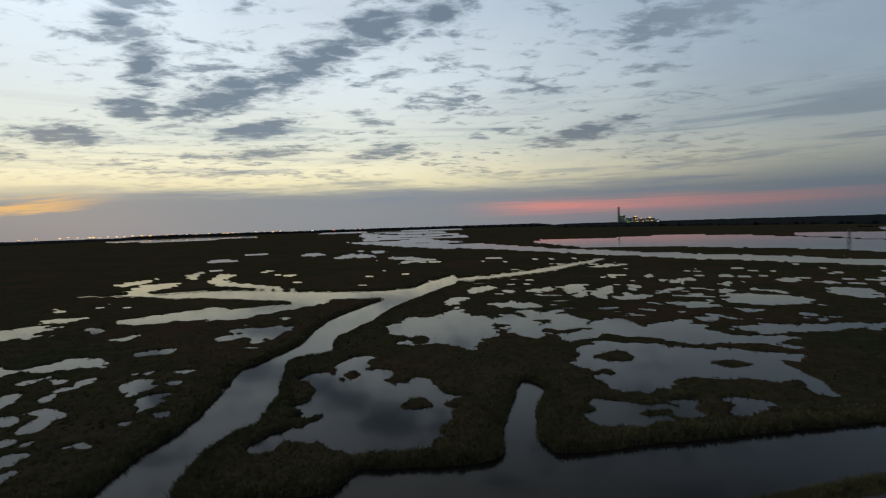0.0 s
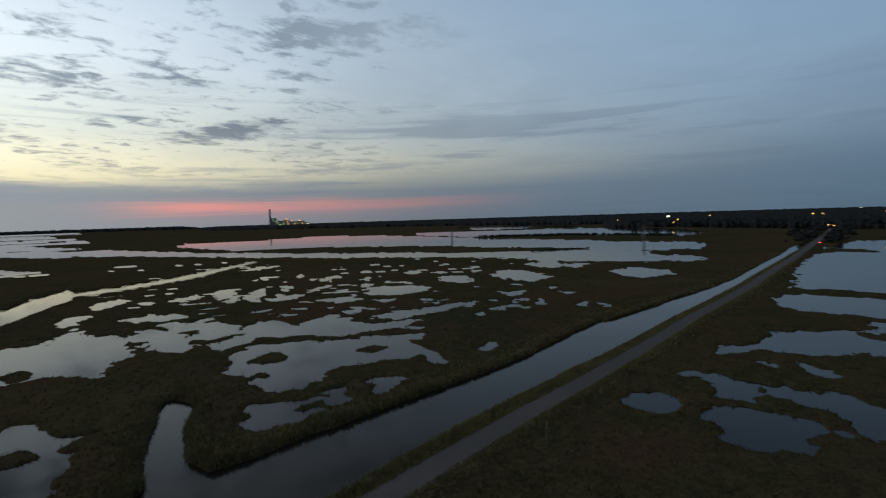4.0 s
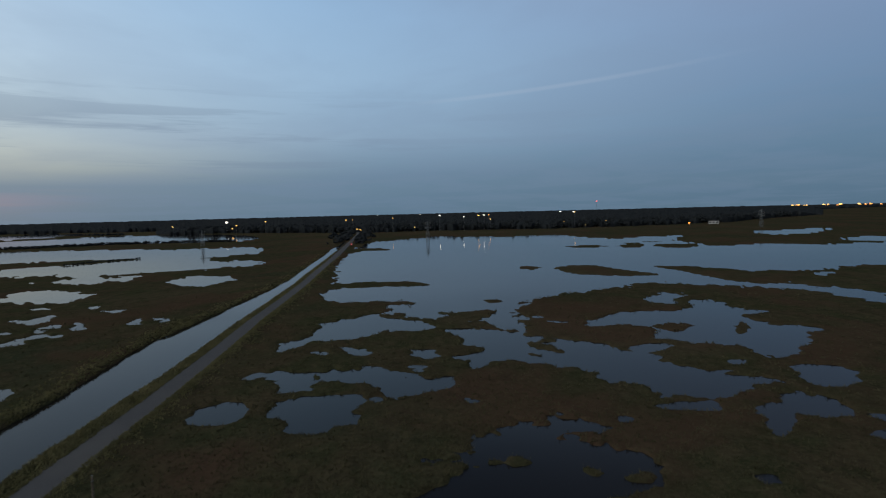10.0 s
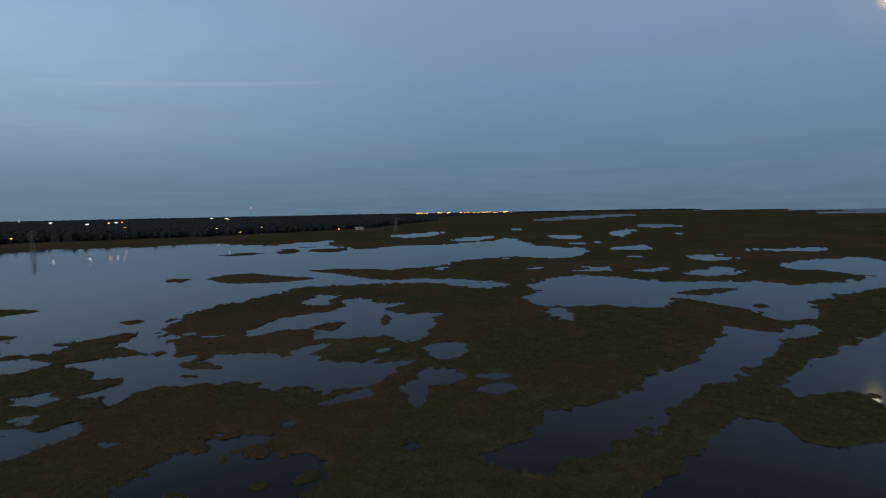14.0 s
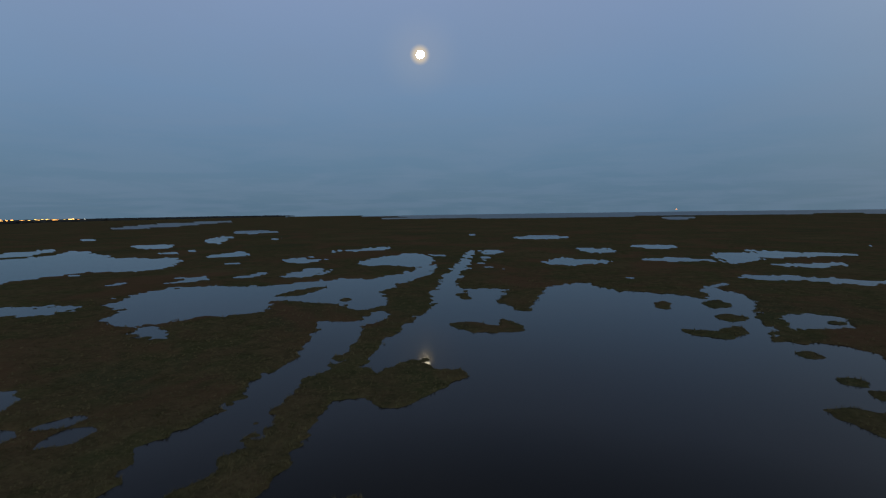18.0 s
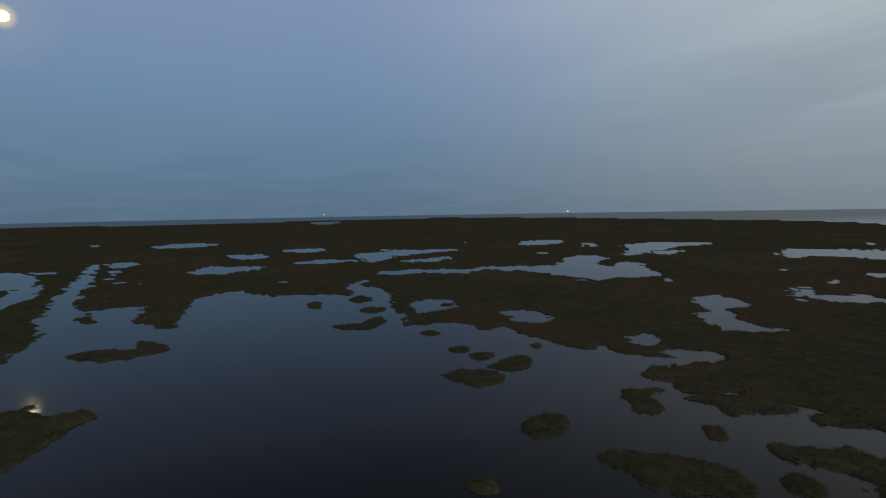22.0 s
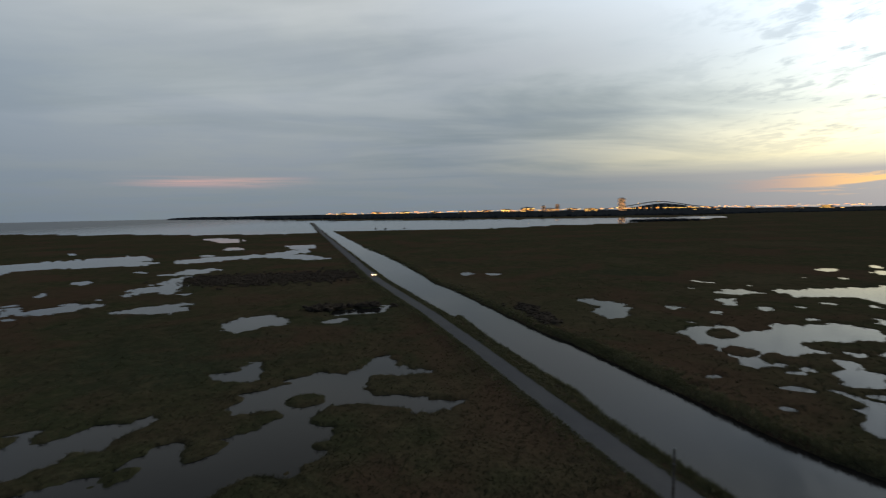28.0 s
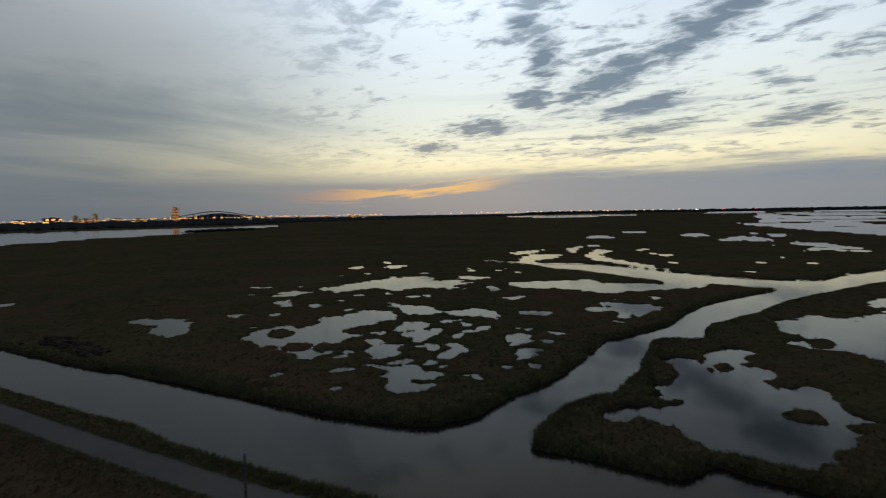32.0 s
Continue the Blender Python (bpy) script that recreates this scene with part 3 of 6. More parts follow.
water_body("mere", (-64.1, 146.3), (-60.4, 155.0), (-52.1, 159.5), (-44.4, 154.2), (-52.8, 150.0), (-49.2, 142.1), (-51.1, 137.1), (-55.7, 146.9), (-60.1, 144.0))
water_body("mere", (-66.3, 78.3), (-69.0, 84.8), (-64.8, 83.2), (-63.7, 78.5))
water_body("mere", (-169.5, 104.3), (-164.9, 114.2), (-161.9, 104.6))
water_body("mere", (-146.3, 186.6), (-132.9, 190.0), (-134.7, 177.4))
water_body("creek", (-185, 253), (-148.4, 247.0), (-124.9, 235.1), (-105.7, 232.4), (-85.3, 222.3), (-59.1, 213.3), (-39.5, 216.2), (-26.1, 216.0), (-20.3, 208.8), (-8.4, 231.3), (5.6, 260.9), (6, 307), (-1, 300), (-10.0, 262.2), (-24.8, 249.4), (-45.7, 248.1), (-70.5, 253.0), (-99.2, 265.2), (-122.5, 268.8), (-145.1, 259.6), (-160, 266))
water_body("mere", (-146, 320), (-159, 366), (-146, 359), (-138, 323), (-121, 303), (-100, 284), (-79.2, 263.9), (-78.8, 255.9), (-99.0, 268.0), (-124, 290))
water_body("mere", (-200, 306), (-197, 349), (-185, 315))
water_body("mere", (-173, 339), (-184, 393), (-164, 336))
water_body("mere", (-159, 258), (-174, 287), (-176, 312), (-158, 308), (-153, 283), (-154, 269), (-144.6, 257.0))
water_body("mere", (-114.8, 180.7), (-106.8, 191.8), (-92.8, 204.6), (-80.4, 198.4), (-65.1, 211.6), (-60.5, 218.2), (-46.4, 212.0), (-55.2, 199.9), (-66.9, 186.1), (-71.1, 175.8), (-89.0, 177.0), (-102.7, 171.7))
water_body("mere", (-64.9, 155.4), (-59.6, 161.5), (-46.7, 160.2), (-49.0, 152.5), (-49.7, 141.3), (-53.9, 145.6))
water_body("mere", (63.1, 202.6), (78.2, 204.4), (95.3, 220.4), (102.0, 222.7), (83.9, 206.1), (67.6, 195.3))
water_body("mere", (8.7, 235.2), (21.0, 250.3), (21.9, 234.8), (12.3, 223.5))
water_body("mere", (-1.8, 203.3), (3.9, 213.4), (9.5, 209.4), (1.7, 194.4))
water_body("mere", (16.3, 197.3), (29.0, 192.3), (33.0, 182.5), (20.5, 185.0))
water_body("mere", (54.3, 138.1), (68.7, 146.4), (69.2, 141.5), (53.8, 132.9))
water_body("mere", (77.1, 140.1), (89.5, 140.4), (102.2, 136.9), (118.4, 139.6), (111.2, 132.4), (94.2, 131.8), (79.9, 131.5))
water_body("mere", (111.3, 123.3), (118.7, 123.8), (111.0, 117.6))
water_body("mere", (127.2, 118.3), (138.7, 126.0), (128.1, 115.0))
water_body("mere", (136.8, 109.1), (143.2, 110.6), (135.2, 104.2))
water_body("mere", (143.2, 106.5), (142.5, 100.7), (137.2, 100.2))
water_body("mere", (65.5, 100.6), (66.2, 92.8), (64.8, 84.7), (61.6, 84.4), (62.4, 91.5))
water_body("mere", (20.4, 169.9), (25.7, 161.0), (24.9, 139.5), (19.8, 142.9), (17.2, 157.2), (16.3, 170.6))
water_body("mere", (27.0, 150.6), (37.2, 153.0), (42.6, 154.3), (39.6, 146.5), (31.3, 141.6))
water_body("mere", (-54, 509), (-32, 502), (-6, 448), (-33, 456))
water_body("mere", (59.8, 215.1), (74.4, 238.3), (72.1, 222.8), (60.8, 206.3))
water_body("mere", (37.0, 229.1), (49.1, 241.7), (47.7, 229.1), (38.5, 218.1))
water_body("mere", (53.4, 238.2), (64.6, 246.6), (59.8, 223.8), (52.1, 217.2))
water_body("mere", (-40.3, -151.2), (-46.4, -156.7), (-52.5, -148.8), (-46.0, -146.8), (-39.2, -141.6))
water_body("mere", (-58.6, -124.2), (-67.5, -129.9), (-69.9, -121.4), (-63.6, -119.7))
water_body("mere", (-72.8, -94.7), (-81.3, -94.7), (-75.3, -90.4))
water_body("mere", (-130.0, -134.5), (-138.1, -133.0), (-135.6, -117.7), (-123.2, -112.7), (-112.5, -103.1), (-110.4, -94.4), (-113.1, -89.6), (-103.2, -89.9), (-100.6, -96.3), (-109.5, -108.6), (-121.6, -121.5))
water_body("mere", (-139.3, -51.6), (-148.8, -46.7), (-150.2, -39.9), (-142.5, -32.9), (-135.0, -34.6), (-133.6, -39.3), (-128.9, -44.4), (-135.0, -47.9))
water_body("mere", (-147.1, -24.9), (-154.9, -18.8), (-157.6, -7.7), (-151.2, -7.3), (-146.5, -16.6))
water_body("mere", (-160.8, -91.2), (-170.0, -85.3), (-174.1, -73.9), (-163.8, -70.5), (-156.3, -76.6))
islet((-7.8, 87.0), (-6.6, 89.4), (-4.3, 89.4), (-2.8, 85.7), (-4.5, 83.8), (-6.9, 84.7))
islet((-21.3, 104.7), (-20.3, 108.2), (-17.8, 104.5), (-19.3, 102.0))
islet((-10.1, 137.8), (-5.9, 139.9), (-4.1, 133.4), (-7.7, 130.8))
islet((33.7, 114.2), (39.2, 118.6), (40.9, 111.8), (37.2, 108.9), (33.9, 110.4))
islet((54.5, 105.7), (59.2, 107.3), (60.8, 103.5), (56.1, 101.7))
islet((134.9, -53.6), (140.0, -58.1), (131.4, -56.2), (127.5, -52.2))
islet((134.9, -34.8), (139.2, -41.0), (134.9, -44.7), (129.7, -38.2))
islet((42.3, -129.4), (37.6, -132.8), (29.9, -129.1), (30.4, -137.4), (24.5, -131.3), (23.6, -125.8), (28.6, -122.8), (33.5, -120.9), (38.8, -125.0))
islet((-34.6, -103.1), (-38.3, -103.0), (-37.1, -99.2), (-34.1, -100.0))
islet((-36.8, -97.6), (-41.3, -96.6), (-39.2, -93.2), (-36.6, -94.2))
islet((-37.4, -88.0), (-41.2, -92.3), (-46.1, -92.4), (-44.9, -86.7), (-40.5, -84.9), (-37.5, -86.8))
islet((-26.9, -87.6), (-32.7, -88.8), (-37.9, -83.1), (-35.6, -79.5), (-31.1, -79.5), (-28.0, -84.8))
islet((-13.6, -136.1), (-21.6, -136.4), (-25.8, -142.4), (-27.6, -136.2), (-23.1, -128.8), (-15.1, -131.4))
islet((-10.0, -172.7), (-13.6, -173.4), (-13.1, -164.1), (-10.3, -165.3))
islet((-29.6, -61.6), (-32.7, -65.0), (-37.1, -63.3), (-34.6, -58.6), (-30.5, -58.0))
islet((-52.3, -70.0), (-58.5, -67.3), (-54.3, -66.3), (-52.7, -61.7), (-50.2, -59.7), (-48.0, -62.5), (-49.9, -66.9))
islet((-58.5, -63.1), (-64.2, -63.6), (-67.8, -60.3), (-69.9, -56.0), (-68.0, -53.6), (-59.6, -55.1), (-60.9, -59.3))
islet((-52.7, -53.8), (-54.0, -52.2), (-51.4, -49.5), (-50.2, -50.4))
islet((-34.1, -51.1), (-39.3, -50.5), (-44.3, -47.5), (-46.8, -43.4), (-46.2, -40.2), (-43.7, -39.1), (-39.8, -40.5), (-36.3, -43.2), (-36.0, -47.3))
islet((-49.9, -39.7), (-52.3, -40.2), (-52.9, -37.5), (-51.5, -36.2), (-48.9, -38.1))
islet((-50.0, -40.1), (-52.2, -39.3), (-51.7, -36.4), (-49.8, -35.9), (-48.8, -38.5))
islet((-48.7, -21.9), (-52.2, -21.6), (-55.5, -19.2), (-55.7, -15.2), (-52.0, -14.7))
islet((-78.7, -19.6), (-82.2, -18.0), (-82.2, -14.2), (-78.2, -14.5), (-77.0, -17.8))
islet((-17.9, -51.3), (-20.4, -50.9), (-20.0, -48.6), (-17.6, -48.9))
islet((54.7, -174.7), (52.3, -178.2), (48.8, -168.3), (51.3, -166.8))
islet((-115.9, 70.5), (-116.5, 75.3), (-109.3, 73.2), (-108.9, 68.7))
islet((-101.0, 64.5), (-101.3, 68.7), (-96.9, 69.7), (-93.8, 65.2), (-97.0, 62.8))
islet((-23.2, -154.1), (-28.1, -158.3), (-31.3, -153.7), (-26.2, -148.1))
islet((-23.6, -175.9), (-28.9, -182.6), (-31.7, -173.2), (-25.4, -167.2))
islet((-10.6, -171.0), (-14.1, -173.0), (-13.0, -163.8), (-10.5, -164.9))
islet((54.0, -174.6), (53.4, -182.8), (48.4, -168.4), (50.0, -164.3))
islet((-10.0, -171.5), (-13.2, -176.4), (-12.8, -166.5), (-10.2, -163.8))
islet((-33.5, -119.9), (-36.3, -121.9), (-37.3, -117.7), (-34.4, -115.9))
islet((-51.7, -99.3), (-54.3, -100.2), (-52.2, -96.6))
water_body("pool", (25.2, 171.3), (33.7, 170.9), (42.5, 158.5), (38.4, 149.2), (30.7, 157.1), (25.6, 163.0))
water_body("pool", (66.8, 113.7), (74.0, 109.2), (70.5, 106.3), (66.2, 109.9))
water_body("pool", (23.1, 84.1), (25.5, 86.7), (29.4, 84.1), (34.6, 82.0), (31.8, 80.3), (26.2, 80.5), (23.9, 82.0))
water_body("pool", (35.9, 85.0), (41.2, 84.6), (38.9, 82.3), (35.9, 82.6))
water_body("pool", (46.6, 84.7), (52.8, 83.7), (52.3, 81.1), (46.6, 81.9))
water_body("pool", (228, 214), (248, 218), (239, 202), (217.1, 194.4))
water_body("pool", (234, 198), (250, 197), (228.1, 185.4))
water_body("pool", (-394, 2677), (-1, 982), (108, 626), (179, 465), (242, 371), (295, 293), (356, 262), (348, 212), (305, 153), (252, 225), (259, 256), (218, 335), (162, 423), (94, 547), (-1, 737), (-170, 1153))
water_body("pool", (145, 834), (260, 844), (393, 907), (463, 781), (452, 553), (452, 368), (447, 300), (461, 249), (409, 205), (367, 223), (346, 256), (361, 294), (334, 360), (319, 457), (242, 560), (165, 601))
water_body("pool", (531, 795), (668, 734), (805, 656), (813, 503), (702, 363), (595, 321), (598, 442), (545, 539), (490, 599))
water_body("pool", (792, 968), (993, 982), (969, 868), (753, 809))
water_body("pool", (-665, 4536), (-139, 3610), (63, 1321), (-67, 1711), (-463, 3155))
water_body("pool", (-662, 4536), (-174, 4581), (384, 4568), (3, 4585), (-477, 4560))
islet((339, 208), (372, 213), (358, 193), (317, 181))
islet((323, 320), (353, 310), (358, 270), (322, 283))
water_body("pool", (-223, 1537), (-125, 1748), (38, 1398), (32, 1193), (-69, 1258))
water_body("pool", (-196, 1078), (-162, 1041), (-114, 1081), (-33, 854), (22, 803), (18, 663), (-28, 725), (-107, 874))
water_body("pool", (-1609, 2460), (-1840, 3273), (-1026, 2951), (-935, 2249), (-1126, 2003))
water_body("pool", (-1151, 4383), (-806, 4513), (123, 4583), (79, 2939), (-318, 3006), (-631, 2901))
water_body("pool", (-1470, 4343), (-974, 4480), (-329, 4572), (122, 4583), (123, 4583), (-806, 4513))
water_body("pool", (-239, 531), (-235, 555), (-218, 539), (-217, 514))
water_body("pool", (-254, 630), (-234, 674), (-215, 626))
water_body("pool", (-167, 606), (-160, 640), (-139, 614), (-145, 584))
water_body("pool", (-111, 524), (-103, 558), (-101, 592), (-75, 554), (-75, 521), (-98, 550), (-101, 512))
water_body("pool", (-78, 614), (-81, 682), (-70, 634), (-72, 597))
water_body("pool", (-38, 433), (-21, 445), (-30, 424))
water_body("pool", (-12, 430), (1, 435), (-6, 421))
water_body("pool", (-105, 340), (-98, 347), (-99, 334))
water_body("pool", (-114, 679), (-101, 690), (-103, 648))
water_body("pool", (-134, 381), (-127, 384), (-127, 371))
water_body("pool", (-45.5, 269.9), (-41.7, 271.8), (-42.7, 266.2))
water_body("pool", (-85, 298), (-82, 299), (-81, 292))
water_body("pool", (-86.6, 90.6), (-85.6, 95.1), (-84.4, 97.8), (-81.9, 92.2), (-81.0, 87.9), (-82.4, 87.3))
water_body("pool", (-84.0, 74.4), (-83.9, 78.5), (-79.6, 81.9), (-79.1, 76.9), (-80.6, 74.3))
water_body("pool", (-88.1, 79.0), (-87.7, 81.0), (-85.1, 79.8), (-85.4, 77.9))
water_body("pool", (-56.1, 93.7), (-55.7, 96.7), (-52.0, 96.6), (-53.5, 92.9), (-54.1, 90.5))
water_body("pool", (-64.0, 103.8), (-62.8, 105.9), (-60.0, 105.2), (-61.6, 100.0), (-61.7, 97.8))
water_body("pool", (-70.3, 66.6), (-68.5, 69.2), (-67.6, 70.9), (-64.4, 69.2), (-59.2, 70.2), (-59.0, 65.8), (-62.4, 63.1), (-65.8, 63.1), (-67.8, 65.4))
water_body("pool", (-75.2, 65.5), (-73.6, 67.2), (-69.8, 67.0), (-70.4, 65.9))
water_body("pool", (-78.6, 130.9), (-69.9, 134.1), (-70.0, 129.0), (-75.2, 128.0))
water_body("pool", (-76.4, 105.3), (-75.5, 107.9), (-73.4, 104.3), (-74.5, 102.7))
water_body("pool", (-71.9, 87.5), (-70.8, 88.8), (-65.9, 86.3), (-66.1, 84.0))
water_body("pool", (-89.3, 106.6), (-86.3, 111.9), (-85.8, 106.0))
water_body("pool", (-173.4, 109.4), (-172.1, 114.5), (-163.6, 116.4), (-165.3, 109.9))
water_body("pool", (-155.1, 96.7), (-155.7, 102.0), (-145.5, 95.6), (-145.9, 94.0))
water_body("pool", (-136.8, 84.2), (-136.7, 87.6), (-133.0, 83.7))
water_body("pool", (-166.2, 216.0), (-158.8, 213.4), (-155.1, 205.2))
water_body("pool", (-207.1, 200.0), (-202.4, 209.0), (-199.6, 198.7))
water_body("pool", (-115.2, 166.7), (-110.1, 165.3), (-108.3, 159.6))
water_body("pool", (-97.0, 147.6), (-92.1, 155.0), (-91.6, 147.6))
water_body("pool", (-125.0, 102.7), (-123.3, 105.1), (-122.0, 101.9))
water_body("pool", (-126.7, 131.6), (-122.6, 136.0), (-122.8, 131.4))
water_body("pool", (-75.5, 84.1), (-74.3, 85.8), (-73.3, 83.6))
water_body("pool", (-84.3, 108.0), (-79.6, 107.0), (-80.4, 104.4))
water_body("pool", (-93.9, 85.7), (-92.7, 88.9), (-90.8, 86.1))
water_body("pool", (-145.4, 75.5), (-144.4, 78.2), (-142.6, 75.6))
water_body("pool", (-139.3, 100.3), (-137.4, 102.7), (-135.1, 99.4))
water_body("pool", (-222.7, 188.2), (-217.8, 193.1), (-216.6, 186.6))
water_body("pool", (-59.1, 111.6), (-55.5, 112.2), (-55.6, 109.4))
water_body("pool", (-52.1, 82.3), (-51.1, 83.5), (-50.5, 81.5))
water_body("pool", (-64.8, 110.6), (-63.3, 112.3), (-63.2, 109.9))
water_body("pool", (-229, 216), (-223, 218), (-220, 211))
water_body("pool", (-123.1, 136.5), (-119.9, 137.7), (-120.0, 134.7))
water_body("pool", (-233.0, 32.3), (-229.4, 42.5), (-227.7, 38.0))
water_body("pool", (129.8, 130.8), (134.6, 129.4), (130.1, 126.7))
water_body("pool", (132.7, 138.3), (143.8, 146.3), (142.3, 141.6), (135.2, 136.3))
water_body("pool", (155.2, 132.2), (156.0, 125.8), (151.2, 126.0))
water_body("pool", (94.3, 168.4), (100.4, 164.1), (95.0, 160.6))
water_body("pool", (126.3, 208.0), (132.8, 206.9), (130.0, 199.0))
water_body("pool", (168.2, 230.8), (173.5, 225.2), (165.7, 220.4))
water_body("pool", (154.8, 238.2), (172, 247), (158.1, 232.6))
water_body("pool", (110.3, 212.4), (115.0, 211.8), (108.5, 204.3))
water_body("pool", (98, 336), (110, 347), (119, 346), (102, 331))
water_body("pool", (53.8, 178.7), (58.3, 176.2), (54.7, 174.4))
water_body("pool", (74.7, 120.0), (79.6, 116.8), (76.5, 114.9))
water_body("pool", (53.8, 212.0), (57.3, 219.1), (55.4, 206.3), (51.6, 203.6))
water_body("pool", (59.9, 206.9), (63.2, 203.5), (61.4, 196.2))
water_body("pool", (136.3, 237.2), (136.4, 231.5), (130.7, 224.0))
water_body("pool", (105.8, 243.6), (120.0, 258.7), (122.9, 260.6), (106.9, 239.9))
water_body("pool", (104.5, 254.6), (107.6, 253.8), (103.8, 246.3))
water_body("pool", (80.0, 225.2), (86.2, 236.3), (83.6, 228.7), (78.5, 218.5))
water_body("pool", (96.2, 204.3), (99.2, 203.1), (96.1, 199.1))
water_body("pool", (94.2, 188.4), (96.6, 187.7), (93.7, 184.3))
water_body("pool", (103.9, 120.6), (106.2, 119.9), (102.9, 117.5))
water_body("pool", (121.3, 118.3), (123.4, 117.6), (119.9, 115.6))
water_body("pool", (159.8, 143.8), (162.1, 141.1), (158.2, 140.0))
water_body("pool", (104.7, 275.4), (110, 283), (103.0, 267.2))
water_body("pool", (121.9, 232.4), (130.5, 237.1), (121.1, 224.9))
water_body("pool", (340, 302), (350, 304), (327, 287))
water_body("pool", (226.4, 74.3), (289, 93), (368, 113), (495, 136), (548, 110), (606, 87), (564, 12), (584, -48), (467, -114), (428, -180), (398, -215), (407, -273), (413, -311), (334, -273), (289, -274), (259, -253), (240, -216), (271, -200), (266, -154), (249.4, -134.2), (247.4, -103.4), (211.1, -100.5), (191.9, -115.4), (170.5, -122.9), (164.7, -109.8), (191.4, -102.9), (205.9, -73.8), (210.7, -51.0), (198.2, -37.1), (190.5, -21.9), (181.4, -12.1), (164.3, -2.3), (156.9, 6.1), (153.6, 20.1), (173.9, 36.2), (174.6, 65.2), (204.4, 68.3))
islet((208.8, 75.2), (219.9, 64.7), (221.2, 45.6), (209.2, 33.0), (206.1, 46.7), (202.6, 65.7))
islet((373, 118), (398, 112), (406, 92), (434, 109), (428, 127))
islet((268.9, -5.7), (276.5, -11.4), (267.5, -15.5), (260.0, -10.5))
islet((269.1, -22.6), (280.3, -40.3), (253.3, -55.7), (235.6, -66.6), (233.6, -49.0), (238.5, -34.3), (253.8, -25.6))
islet((412, -44), (431, -63), (412, -76), (395, -58))
islet((416, -79), (431, -106), (386, -90))
islet((423, -108), (431, -146), (386, -126))
islet((270.8, -71.3), (270.4, -81.4), (249.4, -104.4), (210.4, -102.7), (211.4, -88.3), (239.0, -80.0))
islet((172.4, 8.7), (174.7, 5.7), (171.1, 2.9), (168.0, 5.5))
water_body("pool", (167.3, 38.2), (161.4, 30.6), (163.7, 23.0), (147.8, 19.3), (144.8, 23.4), (150.9, 33.2))
water_body("pool", (102.3, -50.7), (103.1, -55.1), (99.1, -59.1), (97.0, -53.0))
water_body("pool", (79.6, -49.4), (78.7, -54.4), (76.2, -54.6), (76.3, -50.5))
water_body("pool", (63.9, 10.2), (67.7, 5.8), (70.6, -0.1), (72.5, -4.8), (76.9, -6.9), (73.2, -12.9), (70.5, -7.7), (66.2, -10.1), (63.4, -15.4), (60.3, -12.4))
water_body("pool", (582, -279), (632, -351), (547, -289))
water_body("pool", (458, -271), (477, -333), (426, -274))
water_body("pool", (500, -106), (531, -161), (445, -124))
water_body("pool", (1040, -854), (1392, -1321), (1486, -1804), (1104, -1130))
water_body("pool", (271, -293), (276, -334), (255, -308))
water_body("pool", (185.9, -178.2), (187.1, -201.7), (179.2, -182.2))
water_body("pool", (111.0, 21.6), (111.1, 16.1), (107.1, 17.8))
water_body("pool", (113.4, 37.7), (110.8, 31.4), (108.2, 32.8))
water_body("pool", (143.8, 2.7), (136.5, -1.7), (132.5, 1.2), (138.0, 5.5))
water_body("pool", (161.5, -1.2), (152.9, 5.3), (142.0, 7.1), (136.2, 3.4), (131.0, -1.5), (128.4, -2.1), (129.4, 3.2), (128.9, 7.8), (131.1, 15.1), (126.9, 13.2), (121.9, 11.5), (119.4, 4.9), (116.1, 2.9), (111.2, 3.4), (109.5, 7.9), (106.2, 11.3), (104.1, 8.8), (106.1, 5.5), (105.1, -0.1), (105.4, -6.4), (105.9, -9.1), (108.0, -1.1), (111.2, -0.2), (110.7, -3.3), (107.6, -8.8), (102.8, -10.4), (96.0, -15.3), (94.5, -18.8), (92.7, -21.1), (89.2, -21.1), (84.8, -22.5), (84.3, -24.1), (85.4, -27.7), (86.6, -29.2), (88.4, -26.1), (90.8, -26.3), (93.3, -31.1), (91.2, -34.0), (88.8, -31.9), (86.8, -33.2), (89.9, -39.6), (92.5, -35.8), (94.5, -38.2), (92.8, -42.4), (96.4, -40.7), (97.6, -37.7), (100.4, -36.9), (103.2, -26.4), (106.4, -26.2), (106.9, -21.2), (106.6, -15.9), (108.9, -15.3), (108.6, -20.5), (112.2, -21.2), (111.9, -16.8), (107.9, -12.9), (111.3, -10.1), (112.3, -8.0), (114.8, -4.1), (118.9, -3.1), (121.4, -7.4), (125.8, -1.4), (143.1, -4.5), (149.8, -1.7))
water_body("pool", (116.5, -25.4), (118.4, -31.4), (114.9, -32.1), (111.9, -26.5))
water_body("pool", (92.9, 45.4), (94.9, 43.9), (93.4, 39.7), (92.3, 36.5), (88.7, 36.2), (85.0, 35.3), (84.3, 38.2), (88.0, 39.7), (90.0, 44.1), (91.9, 47.3))
water_body("pool", (75.5, 36.4), (79.3, 35.9), (81.4, 32.9), (83.0, 29.5), (82.8, 26.0), (79.6, 23.1), (77.0, 23.8), (75.7, 27.0), (74.4, 31.0), (74.1, 33.8))
water_body("pool", (102.5, -50.3), (99.7, -53.3), (97.0, -51.9), (98.8, -49.4))
water_body("pool", (107.3, 20.6), (108.6, 17.2), (107.0, 14.7), (105.1, 17.9))
water_body("pool", (108.8, 33.2), (108.4, 29.3), (106.1, 30.5))
islet((413, -45), (429, -65), (410, -76), (395, -60))
islet((410, -78), (412, -102), (392, -89))
islet((445, -89), (454, -110), (430, -97))
islet((411, -106), (394, -131), (382, -113))
